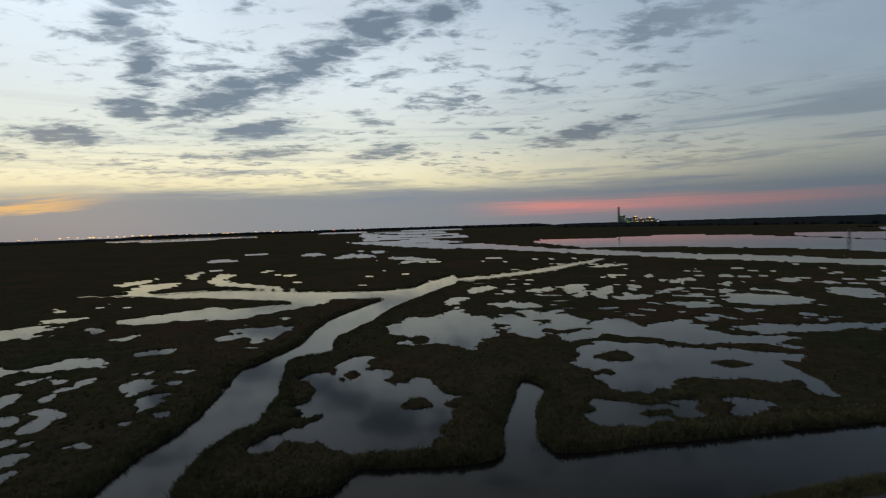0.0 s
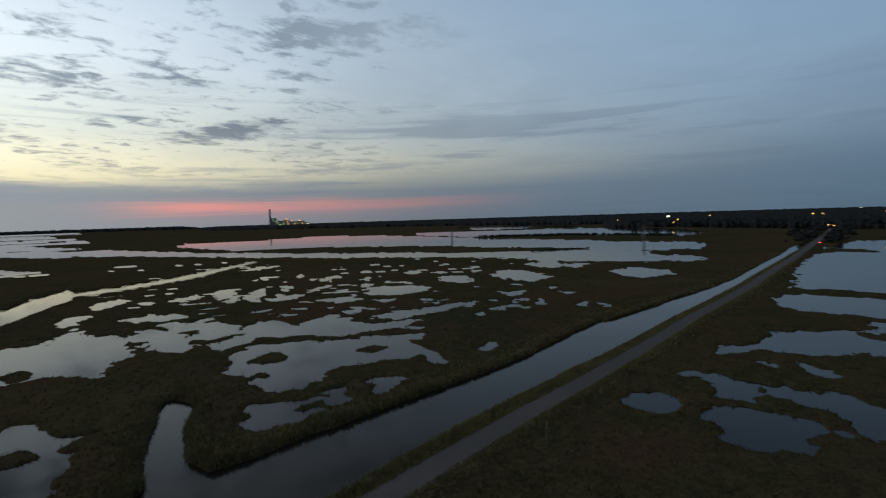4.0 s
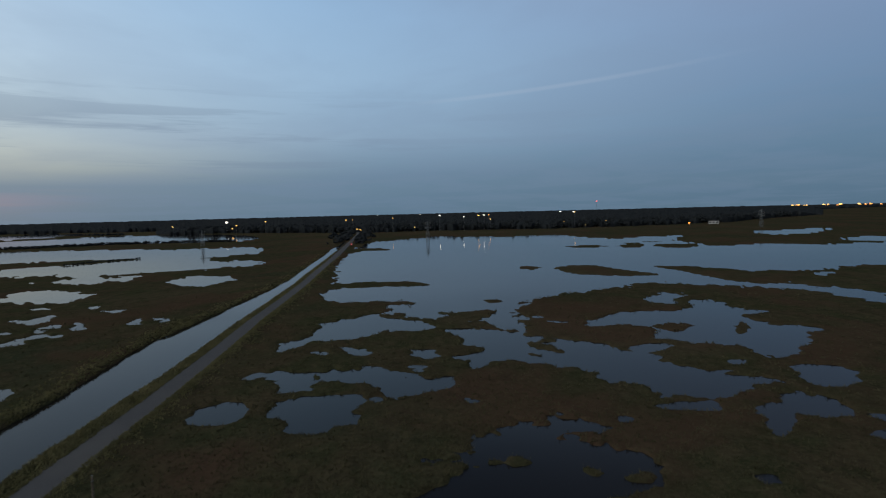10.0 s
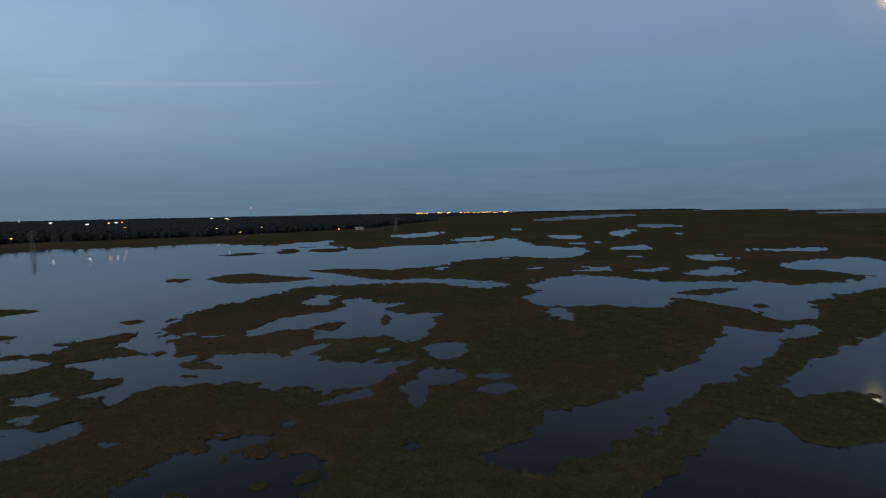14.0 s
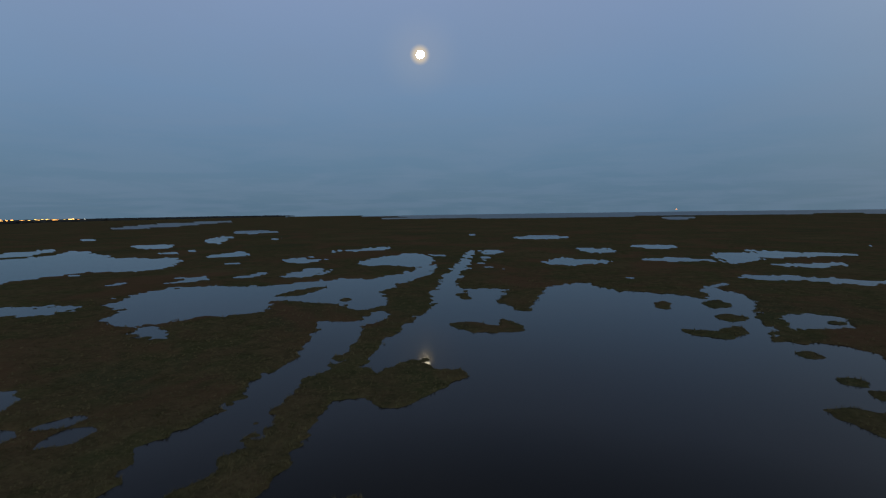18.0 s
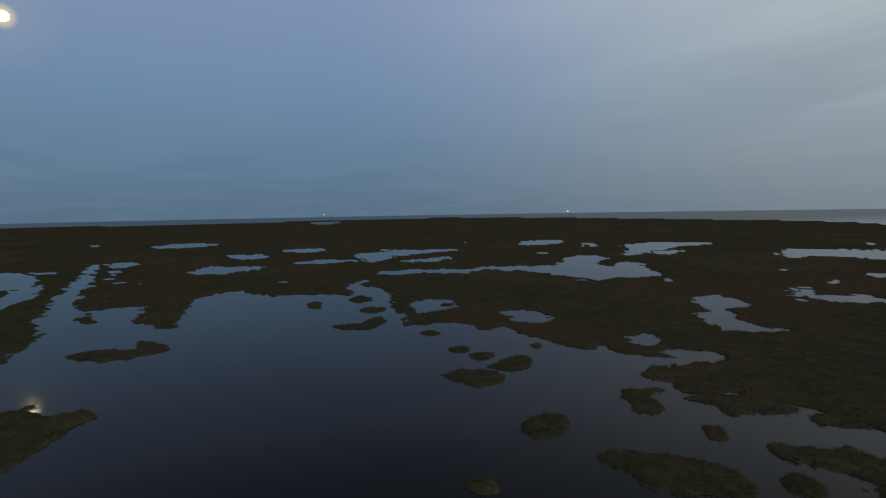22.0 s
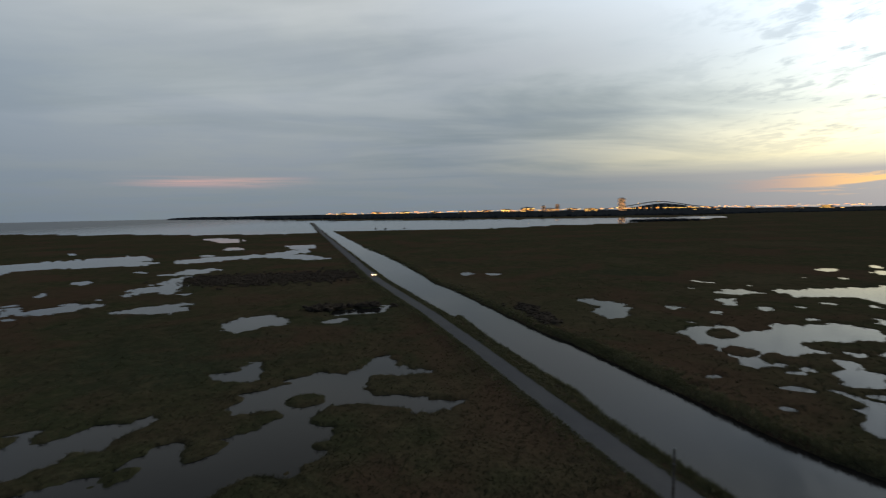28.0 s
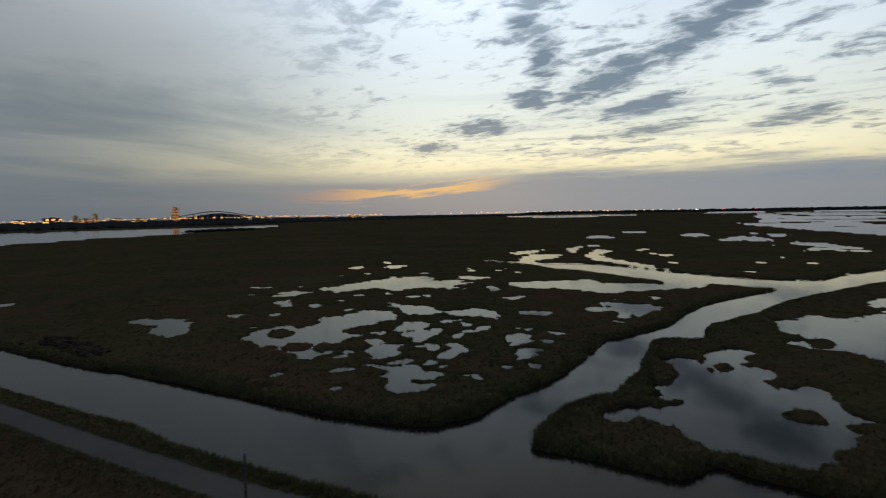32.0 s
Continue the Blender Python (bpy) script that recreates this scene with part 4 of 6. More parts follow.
islet((460, -112), (462, -134), (445, -119))
islet((458, -148), (493, -191), (452, -207), (469, -251), (399, -213), (407, -176), (396, -145))
islet((273.7, -6.6), (278.4, -11.4), (270.4, -16.4), (263.8, -11.5))
water_body("pool", (139.0, -105.6), (148.3, -120.4), (164.8, -132.6), (169.6, -164.7), (135.9, -179.1), (117.7, -203.4), (103.2, -206.9), (96.0, -238.0), (100.8, -260.7), (130.6, -263.3), (143, -281), (137, -329), (124, -331), (104, -289), (85.2, -225.7), (87.0, -194.2), (82.9, -173.4), (71.9, -146.8), (79.0, -144.6), (92.2, -149.2), (110.9, -152.2), (108.4, -136.5), (106.0, -128.1), (120.1, -112.4), (122.7, -106.8))
islet((117.2, -157.5), (117.5, -172.1), (111.8, -181.3), (108.2, -161.5))
islet((89.9, -154.2), (90.1, -158.3), (87.4, -156.9), (86.7, -152.3))
water_body("pool", (119.8, -99.9), (123.4, -108.6), (105.4, -97.3), (108.3, -95.0))
water_body("pool", (430, -465), (487, -561), (421, -470))
water_body("pool", (198, -279), (179, -285), (176, -265))
water_body("pool", (592, -258), (614, -331), (535, -259))
water_body("pool", (192.9, -190.8), (190.1, -204.6), (180.2, -186.1))
water_body("pool", (170.4, -199.1), (168.2, -217.9), (162.4, -197.3))
water_body("pool", (153.1, -216.5), (152.4, -242.3), (139.6, -227.8), (141.8, -203.7))
water_body("pool", (79.8, -49.4), (79.7, -53.1), (76.6, -54.4), (77.1, -50.7))
water_body("pool", (198, -343), (184, -399), (175, -360), (199, -353))
islet((-55.4, -43.6), (-59.8, -43.2), (-59.5, -39.7), (-55.8, -41.0))
islet((-56.2, -44.2), (-59.6, -42.1), (-58.3, -39.9), (-55.4, -41.5))
islet((-56.3, -46.0), (-58.9, -40.9), (-58.2, -38.5), (-55.2, -42.6))
water_body("pool", (-323, -245), (-346, -233), (-363, -209), (-375, -189), (-323, -156), (-309, -166), (-306, -194), (-295, -213), (-277, -210), (-278, -217), (-313, -243))
water_body("pool", (-328, -142), (-354, -134), (-371, -108), (-391, -93), (-418, -85), (-455, -106), (-469, -88), (-401, -75), (-371, -80), (-327, -52), (-331, -65), (-340, -81), (-349, -102), (-327, -123), (-318, -133))
water_body("pool", (-264.9, -114.8), (-279, -113), (-284, -102), (-267.9, -103.2), (-259.1, -109.3))
water_body("pool", (-213.0, -109.8), (-219.5, -103.3), (-236.9, -106.8), (-246.9, -104.4), (-213.9, -94.6), (-199.0, -90.1), (-201.6, -97.1), (-201.1, -101.7), (-195.1, -104.6))
water_body("pool", (-175.6, -134.7), (-178.5, -133.0), (-168.8, -123.6), (-175.8, -118.2), (-180.2, -114.4), (-176.5, -103.3), (-170.2, -107.4), (-160.6, -110.4), (-163.7, -120.1), (-161.7, -124.4))
water_body("pool", (-138.2, -23.3), (-141.1, -20.3), (-139.3, -16.9), (-136.0, -20.3))
water_body("pool", (-609, -232), (-604, -202), (-562, -174), (-535, -182))
water_body("pool", (-237.3, -146.9), (-242.1, -140.9), (-226.9, -138.3))
water_body("pool", (-443, -156), (-453, -145), (-424, -144))
water_body("pool", (-274, -139), (-274, -135), (-267.8, -133.6))
water_body("pool", (-196.4, -86.5), (-196.8, -81.4), (-192.5, -82.5))
water_body("pool", (-214, -412), (-249, -420), (-245, -399), (-212, -380))
water_body("pool", (-99.1, -244.6), (-114.5, -243.7), (-124.8, -237.2), (-147.5, -240.7), (-175, -274), (-190, -266), (-165.1, -235.1), (-162.0, -216.6), (-182.3, -228.8), (-169.3, -199.6), (-156.6, -181.3), (-134.9, -185.6), (-125.5, -177.0), (-122.1, -200.2), (-115.1, -224.9))
water_body("pool", (-40.5, -155.2), (-47.4, -164.7), (-55.3, -155.5), (-46.8, -154.6), (-43.1, -147.0))
water_body("pool", (-243, -312), (-285, -347), (-324, -321), (-279, -308), (-230, -282), (-212, -270))
water_body("pool", (-61.4, -134.9), (-68.2, -136.1), (-70.9, -123.8), (-63.2, -126.5))
water_body("pool", (-76.0, -98.0), (-83.4, -96.5), (-77.2, -93.4))
water_body("pool", (-73.6, -83.9), (-79.8, -83.4), (-82.7, -77.9), (-76.1, -78.0))
water_body("pool", (-52.4, -251.0), (-71.6, -249.1), (-91.7, -239.1), (-98.2, -240.7), (-87.3, -228.7), (-68.1, -236.9), (-49.5, -237.6))
water_body("pool", (-84, -388), (-110, -371), (-136, -367), (-113, -357), (-88, -357))
water_body("pool", (-243, -361), (-254, -362), (-234, -341))
water_body("pool", (-243, -284), (-260, -274), (-236, -266))
water_body("pool", (96, -539), (75, -585), (47, -552), (71, -511))
water_body("pool", (24, -394), (7, -392), (-1, -372), (14, -363))
water_body("pool", (-14, -422), (-29, -444), (-41, -424), (-22, -401))
water_body("pool", (38.3, -290.7), (30, -322), (21, -309), (5, -303), (22.2, -280.9))
water_body("pool", (-14, -318), (-35, -332), (-51, -317), (-25, -309))
water_body("pool", (-57, -355), (-75, -367), (-105, -369), (-133, -361), (-94, -344), (-74, -333), (-58, -307))
water_body("pool", (-74, -303), (-107, -308), (-88, -291))
water_body("pool", (-200, -390), (-234, -414), (-217, -384))
water_body("pool", (578, -678), (570, -733), (499, -685), (506, -637))
water_body("pool", (426, -459), (467, -528), (443, -516), (387, -426))
water_body("pool", (201, -279), (195, -290), (177, -277), (178, -263))
water_body("pool", (434, -377), (432, -403), (399, -384), (391, -354))
water_body("pool", (94, -364), (79, -368), (80, -341))
water_body("pool", (-116, -1483), (-210, -1599), (-146, -1325))
water_body("pool", (-2.3, -232.2), (-6.7, -235.1), (-4.3, -227.2))
water_body("pool", (-233.8, 23.4), (-240.8, 28.1), (-232.5, 30.8), (-226.3, 25.3))
water_body("pool", (-233.8, 35.8), (-232.7, 41.8), (-228.2, 37.6))
water_body("pool", (-219.9, 184.6), (-216.8, 192.2), (-213.8, 183.9))
water_body("pool", (-146.8, 74.5), (-144.5, 78.9), (-142.2, 74.7))
water_body("pool", (-136.0, 84.0), (-135.9, 87.4), (-133.6, 83.8))
water_body("sea", (885, -2194), (287, -1851), (-256, -1895), (-721, -2006), (-902, -1474), (-921, -991), (-940, -720), (-889, -554), (-780, -340), (-732, -166), (-767, -122), (-814, -19), (-809, 155), (-915, 277), (-1067, 443), (-1256, 639), (-1304, 394), (-1437, 122), (-1641, -210), (-2156, -723), (-2549, -1218), (-4114, -2020), (-3673, -2741), (-2364, -3928), (-1554, -4313), (1708, -4256))
water_body("sea", (-1280, 187), (-1350, 298), (-1370, 396), (-1335, 552), (-1326, 726), (-1274, 809), (-1153, 657), (-1102, 534), (-930, 384), (-916, 318), (-903, 260), (-829, 182), (-847, 123))
water_body("pool", (-2720, 436), (-2637, 550), (-2512, 649), (-2251, 497), (-2208, 353))
water_body("pool", (926, -1928), (626, -2148), (260, -2079), (224, -1786), (531, -1822))


def scattered_pools(seed, count, b0, b1, r0, r1, s0, s1):
    """Many little pools between the larger ones."""
    rnd = random.Random(seed)
    for _ in range(count):
        b = radians(rnd.uniform(b0, b1))
        r = 1 / rnd.uniform(1 / r1, 1 / r0)
        x, y, size, turn = math.sin(b) * r, math.cos(b) * r, rnd.uniform(s0, s1) * (0.6 + r / 260), rnd.uniform(0, math.pi)
        long = rnd.uniform(1.0, 2.4)
        ring = []
        for k in range(7):
            a = k * math.pi / 3.5
            u, v = math.cos(a) * size * long * rnd.uniform(0.6, 1.2), math.sin(a) * size * rnd.uniform(0.5, 1.2)
            ring.append((x + u * math.cos(turn) - v * math.sin(turn), y + u * math.sin(turn) + v * math.cos(turn)))
        water_body("pool", *ring)


scattered_pools(1, 150, 3, 46, 160, 430, 0.6, 1.4)
scattered_pools(2, 70, 298, 350, 85, 280, 0.5, 1.2)
scattered_pools(3, 12, 62, 116, 62, 150, 0.5, 1.1)
scattered_pools(4, 40, 118, 172, 260, 800, 0.7, 1.6)
scattered_pools(5, 16, 330, 372, 280, 700, 0.8, 1.7)
scattered_pools(6, 16, 200, 250, 190, 600, 0.7, 1.5)


def scattered_isles(seed, count, b0, b1, r0, r1):
    """Long low strips of marsh that lie in the far waters."""
    rnd = random.Random(seed)
    for _ in range(count):
        b, r = radians(rnd.uniform(b0, b1)), 1 / rnd.uniform(1 / r1, 1 / r0)
        w, d = r * rnd.uniform(0.015, 0.06), r * r / 28000 * rnd.uniform(0.5, 1.1)
        s, c = math.sin(b), math.cos(b)
        islet(*[(s * r + c * w * u + s * d * v, c * r - s * w * u + c * d * v) for u, v in ((-1, 0.1), (-0.4, 0.8), (0.5, 1), (1, 0), (0.3, -0.9), (-0.5, -0.6))])


BAY_SHORE = ([138, 150, 156, 165, 175, 190, 200, 211, 220, 230, 240, 254], [4600, 3600, 3000, 2600, 2300, 2300, 2250, 2000, 1650, 1250, 950, 1100])
water_body("bay", *[tuple(bearing(q, float(np.interp(q, *BAY_SHORE)))[:2]) for q in range(138, 256, 3)], *[tuple(bearing(q, 5700)[:2]) for q in range(254, 137, -6)])
scattered_isles(8, 46, 334, 366, 650, 3600)


def rounded(outline, k=4):
    """Closed smooth curve through a few corners."""
    p = np.array(outline, float)
    a, b, c, d = np.roll(p, 1, 0), p, np.roll(p, -1, 0), np.roll(p, -2, 0)
    out = []
    for t in np.arange(k) / k:
        out.append(0.5 * (2 * b + (c - a) * t + (2 * a - 5 * b + 4 * c - d) * t * t + (3 * b - a - 3 * c + d) * t ** 3) * 0.7 + 0.3 * (b + (c - b) * t))
    return np.stack(out, 1).reshape(-1, 2)


def lattice(ix, iy, salt):
    h = (ix.astype(np.int64) * 374761393 + iy.astype(np.int64) * 668265263 + salt * 974711) & 0x7FFFFFFF
    h = ((h ^ (h >> 13)) * 1274126177) & 0x7FFFFFFF
    return ((h ^ (h >> 16)) & 0xFFFF) / 32767.5 - 1.0


def value_noise(x, y, size, salt=0):
    """Smooth noise in -1..1 with lumps of that size in metres."""
    x, y = x / size, y / size
    ix, iy = np.floor(x), np.floor(y)
    fx, fy = x - ix, y - iy
    fx, fy = fx * fx * (3 - 2 * fx), fy * fy * (3 - 2 * fy)
    a, b = lattice(ix, iy, salt), lattice(ix + 1, iy, salt)
    c, d = lattice(ix, iy + 1, salt), lattice(ix + 1, iy + 1, salt)
    return (a + (b - a) * fx) * (1 - fy) + (c + (d - c) * fx) * fy


def signed(curve, x, y):
    """Distance to the curve, negative inside."""
    best = np.full(x.shape, 1e18)
    inside = np.zeros(x.shape, bool)
    for (ax, ay), (bx, by) in zip(curve, np.roll(curve, -1, 0)):
        ex, ey = bx - ax, by - ay
        t = np.clip(((x - ax) * ex + (y - ay) * ey) / (ex * ex + ey * ey + 1e-9), 0, 1)
        best = np.minimum(best, (x - ax - t * ex) ** 2 + (y - ay - t * ey) ** 2)
        if abs(ey) > 1e-9:
            inside ^= ((ay > y) != (by > y)) & (x < ex * (y - ay) / ey + ax)
    return np.where(inside, -1, 1) * np.sqrt(best)


ROAD_LINE = [(-1400, -255), (-690, -112), (-287, -28.5), (-215, -13.5), (-143, 5), (-102.5, 14), (-80.5, 18.5), (-60, 23), (-48.7, 25.6), (-20, 33.8), (10, 42.2), (36, 48.8), (58, 53.6), (76, 57), (110, 64.5), (137, 71), (172, 78), (214, 87), (238, 93), (341, 117), (605, 182), (720, 212), (1000, 285)]


DIKE_LINE = [(90, -280), (76, -212), (66.5, -165), (57, -118), (50.2, -88), (47, -73), (44.6, -61.5), (42.2, -52), (39.5, -42), (36, -30)]


def line_distance(line, x, y):
    best = np.full(x.shape, 1e18)
    for (ax, ay), (bx, by) in zip(line, line[1:]):
        ex, ey = bx - ax, by - ay
        t = np.clip(((x - ax) * ex + (y - ay) * ey) / (ex * ex + ey * ey), 0, 1)
        best = np.minimum(best, (x - ax - t * ex) ** 2 + (y - ay - t * ey) ** 2)
    return np.sqrt(best)


def shore_field(x, y):
    """Metres from the shore, positive on land; and metres from canal or creek."""
    r = np.hypot(x, y)
    far = np.clip((r - 120) / 400, 0, 1)
    wx = 1.3 * value_noise(x, y, 9, 1) + 0.55 * value_noise(x, y, 3.1, 2) + 0.3 * value_noise(x, y, 1.3, 3) + far * 5 * value_noise(x, y, 38, 4)
    wy = 1.3 * value_noise(x, y, 9, 5) + 0.55 * value_noise(x, y, 3.1, 6) + 0.3 * value_noise(x, y, 1.3, 7) + far * 5 * value_noise(x, y, 38, 8)
    rough = 1.3 * value_noise(x, y, 6.4, 21) + 1.1 * value_noise(x * 1.3, y * 0.8, 3.0, 22) + 0.7 * value_noise(x, y, 1.4, 23) + 0.3 * value_noise(x, y, 0.7, 25)
    rough = rough + 1.5 * (np.abs(value_noise(x, y, 4.6, 27)) * 2 - 0.75) + 0.8 * (np.abs(value_noise(x, y, 2.1, 28)) * 2 - 0.75)
    rough = rough * (1 + 1.2 * far) + far * 1.6 * value_noise(x, y, 13, 24)
    s = np.full(x.shape, 60.0)
    canal = np.full(x.shape, 60.0)
    for kind, outline in BODIES:
        c = rounded(outline)
        lo, hi = c.min(0), c.max(0)
        m = 6 + 0.03 * np.hypot(*c.mean(0)) + (24 if kind in ("canal", "creek") else 0)
        idx = np.nonzero((x > lo[0] - m) & (x < hi[0] + m) & (y > lo[1] - m) & (y < hi[1] + m))
        k = {"canal": 0.35, "creek": 0.35, "mere": 0.75}.get(kind, 1.0)
        q = signed(c, x[idx] + k * wx[idx], y[idx] + k * wy[idx])
        if kind == "mere":
            span = math.sqrt(max(4.0, (hi[0] - lo[0]) * (hi[1] - lo[1])))
            q = q + 0.75 * rough[idx] * min(1.0, span / 16.0) - 0.2
        elif k == 1.0:
            span = math.sqrt(max(4.0, (hi[0] - lo[0]) * (hi[1] - lo[1])))
            q = q + rough[idx] * min(1.0, span / 18.0) - 0.4 - np.minimum(r[idx], 900) * min(0.0035, span * 0.0001)
        s[idx] = np.minimum(s[idx], q)
        if kind in ("canal", "creek"):
            canal[idx] = np.minimum(canal[idx], q)
    for outline in ISLES:
        c = rounded(outline)
        lo, hi = c.min(0) - 8, c.max(0) + 8
        idx = np.nonzero((x > lo[0]) & (x < hi[0]) & (y > lo[1]) & (y < hi[1]))
        span = math.sqrt(max(1.0, float(np.prod(hi - lo - 16))))
        s[idx] = np.maximum(s[idx], -signed(c, x[idx] + 0.5 * wx[idx], y[idx] + 0.5 * wy[idx]) - rough[idx] * min(0.4, span / 26.0) + 0.25)
    return s, canal


def ground_height(x, y):
    s, canal = shore_field(x, y)
    r = np.hypot(x, y)
    d = line_distance(ROAD_LINE, x, y)
    s = np.where(d < 5.0, np.maximum(s, 5.0 - d), s)
    # an old straight grassy dike
    k = line_distance(DIKE_LINE, x, y) + 0.45 * value_noise(x, y, 3.0, 61) + 0.25 * value_noise(x, y, 1.1, 62)
    s = np.maximum(s, 2.1 - k)
    land = np.maximum(s, 0)
    z = np.clip(0.32 - 0.0003 * r, 0.18, 0.3) * (1 - np.exp(-land / 0.45))
    z += 0.85 * np.clip((d - 5) / 9, 0, 1) * np.exp(-np.maximum(canal, 0) / 5.0) * (1 - np.exp(-land / 0.7))
    z += (0.10 * value_noise(x, y, 2.2, 11) + 0.07 * value_noise(x, y, 0.8, 12) + 0.16 * value_noise(x, y, 7, 13)) * np.clip(land / 1.2, 0, 1)
    bed = np.clip((6.2 - d) / 2.6, 0, 1)
    bed = bed * bed * (3 - 2 * bed)
    z = z * (1 - bed) + 0.7 * bed
    z = np.where(s < 0, np.maximum(s * 0.6, -0.7), z)
    return z, s


def rings():
    """Radii of the ground's rings, finer near the camera."""
    r = [0.0] + list(np.arange(4, 40, 2.5)) 
    while r[-1] < 4900:
        r.append(r[-1] + max(0.16, 1.9 * r[-1] ** 2 / 28200))
    return np.array(r)


SPOKES = 1800
RADII = rings()
ANG = np.arange(SPOKES) * (2 * math.pi / SPOKES)
GX, GY = RADII[:, None] * np.sin(ANG), RADII[:, None] * np.cos(ANG)
GZ, GS = ground_height(GX, GY)


def mesh_object(name, verts, faces, mat, smooth=False):
    """A mesh from arrays: verts (n, 3), faces (m, 4) or (m, 3)."""
    me = bpy.data.meshes.new(name)
    n = faces.shape[1]
    me.vertices.add(len(verts))
    me.vertices.foreach_set("co", np.ascontiguousarray(verts, np.float32).ravel())
    me.loops.add(faces.size)
    me.loops.foreach_set("vertex_index", np.ascontiguousarray(faces, np.int32).ravel())
    me.polygons.add(len(faces))
    me.polygons.foreach_set("loop_start", np.arange(0, faces.size, n, dtype=np.int32))
    me.update(calc_edges=True)
    me.polygons.foreach_set("use_smooth", np.full(len(faces), smooth))
    me.materials.append(mat)
    return new(name, me)


def ring_quads(rows, cols):
    """Corner indices of the cells (row, col) of the ground's lattice."""
    nxt = (cols + 1) % SPOKES
    return np.stack([rows * SPOKES + cols, rows * SPOKES + nxt, (rows + 1) * SPOKES + nxt, (rows + 1) * SPOKES + cols], 1)[:, ::-1]


def build_ground():
    n = len(RADII)
    rows, cols = np.divmod(np.arange((n - 1) * SPOKES), SPOKES)
    v = np.stack([GX, GY, GZ], 2).reshape(-1, 3)
    quads = ring_quads(rows, cols)
    # leave out what lies wholly under deep water
    deep = (GS.reshape(-1)[quads] < -2.5).all(1)
    quads = quads[~deep]
    used, inv = np.unique(quads, return_inverse=True)
    ob = mesh_object("ground", v[used], inv.reshape(quads.shape), MARSH, True)
    tagged(ob, "flat salt marsh of dark olive and brown cordgrass cut by ragged pools", "marsh", kind="structure")


def build_waters():
    """One sheet for each water that hangs together."""
    step = 2
    n = len(RADII) // step * step - step
    wet = GS < 0.4
    cells = np.zeros((n // step, SPOKES // step), bool)
    for a in range(step + 1):
        for b in range(step + 1):
            rr = np.minimum(np.arange(0, n, step) + a, len(RADII) - 1)
            cells |= wet[rr][:, (np.arange(0, SPOKES, step) + b) % SPOKES]
    label = np.zeros(cells.shape, int)
    groups = []
    H, W = cells.shape
    for i, j in zip(*np.nonzero(cells)):
        if label[i, j]:
            continue
        groups.append([])
        k = len(groups)
        stack = [(i, j)]
        label[i, j] = k
        while stack:
            a, b = stack.pop()
            groups[-1].append((a, b))
            for c, d in ((a + 1, b), (a - 1, b), (a, (b + 1) % W), (a, (b - 1) % W)):
                if 0 <= c < H and cells[c, d] and not label[c, d]:
                    label[c, d] = k
                    stack.append((c, d))
    for members in groups:
        m = np.array(members)
        r0, r1 = m[:, 0] * step, m[:, 0] * step + step
        c0, c1 = m[:, 1] * step, (m[:, 1] * step + step) % SPOKES
        q = np.stack([r1 * SPOKES + c0, r1 * SPOKES + c1, r0 * SPOKES + c1, r0 * SPOKES + c0], 1)
        used, inv = np.unique(q, return_inverse=True)
        v = np.stack([GX.ravel()[used], GY.ravel()[used], np.zeros(len(used))], 1)
        area = (RADII[np.minimum(r1, len(RADII) - 1)] ** 2 - RADII[r0] ** 2).sum() * math.pi / (SPOKES / step)
        f = inv.reshape(q.shape)
        if area > 200000:
            tagged(mesh_object("water", v, f, WATER), "calm grey-blue bay water reaching the horizon", "water", kind="structure")
        elif area > 2500:
            tagged(mesh_object("water", v, f, WATER), "still marsh water mirroring the dusk sky", "water", kind="structure")
        else:
            tagged(mesh_object("tidal_pool", v, f, WATER), "small still tidal pool with a ragged grassy edge", "pool", "tidal pools", "structure")


build_ground()
build_waters()


def ribbon(line, half, z, step=1.2):
    """Left and right edges along a line, with a slightly wandering width."""
    pts = []
    for (ax, ay), (bx, by) in zip(line, line[1:]):
        k = max(1, int(math.hypot(bx - ax, by - ay) / step))
        pts += [(ax + (bx - ax) * i / k, ay + (by - ay) * i / k) for i in range(k)]
    pts = np.array(pts + [line[-1]], float)
    t = np.gradient(pts, axis=0)
    t /= np.linalg.norm(t, axis=1)[:, None]
    nrm = np.stack([-t[:, 1], t[:, 0]], 1)
    cols = []
    for f in (-1, -0.55, 0, 0.55, 1):
        w = half * f + abs(f) * (0.30 * value_noise(pts[:, 0], pts[:, 1], 6, int(50 + f * 9)) + 0.28 * value_noise(pts[:, 0], pts[:, 1], 1.7, int(70 + f * 9)))
        lift = {-1: -0.06, -0.55: 0.0, 0: 0.05, 0.55: 0.0, 1: -0.06}[f]
        cols.append(np.column_stack([pts + nrm * w[:, None], np.full(len(pts), z + lift)]))
    v = np.stack(cols, 1)
    n = len(pts)
    i, j = np.divmod(np.arange((n - 1) * 4), 4)
    quads = np.stack([i * 5 + j, (i + 1) * 5 + j, (i + 1) * 5 + j + 1, i * 5 + j + 1], 1)[:, ::-1]
    return v.reshape(-1, 3), quads


tagged(mesh_object("road", *ribbon(ROAD_LINE, 2.3, 0.79), ROAD, True), "straight unpaved grey gravel road on a low causeway", "road", kind="structure")

# ---- the moon ----
bm = bmesh.new()
bmesh.ops.create_icosphere(bm, subdivisions=3, radius=4700 * math.tan(radians(0.42)))
me = bpy.data.meshes.new("moon")
bm.to_mesh(me)
bm.free()
me.materials.append(lamp_material("moonlight", (1.0, 0.88, 0.62), 11.0))
moon = new("moon", me)
moon.location = bearing(MOON_AZ, 4700 * math.cos(radians(MOON_EL)), 30 + 4700 * math.sin(radians(MOON_EL)))
tagged(moon, "bright full moon in a hazy evening sky", "moon", kind="structure")


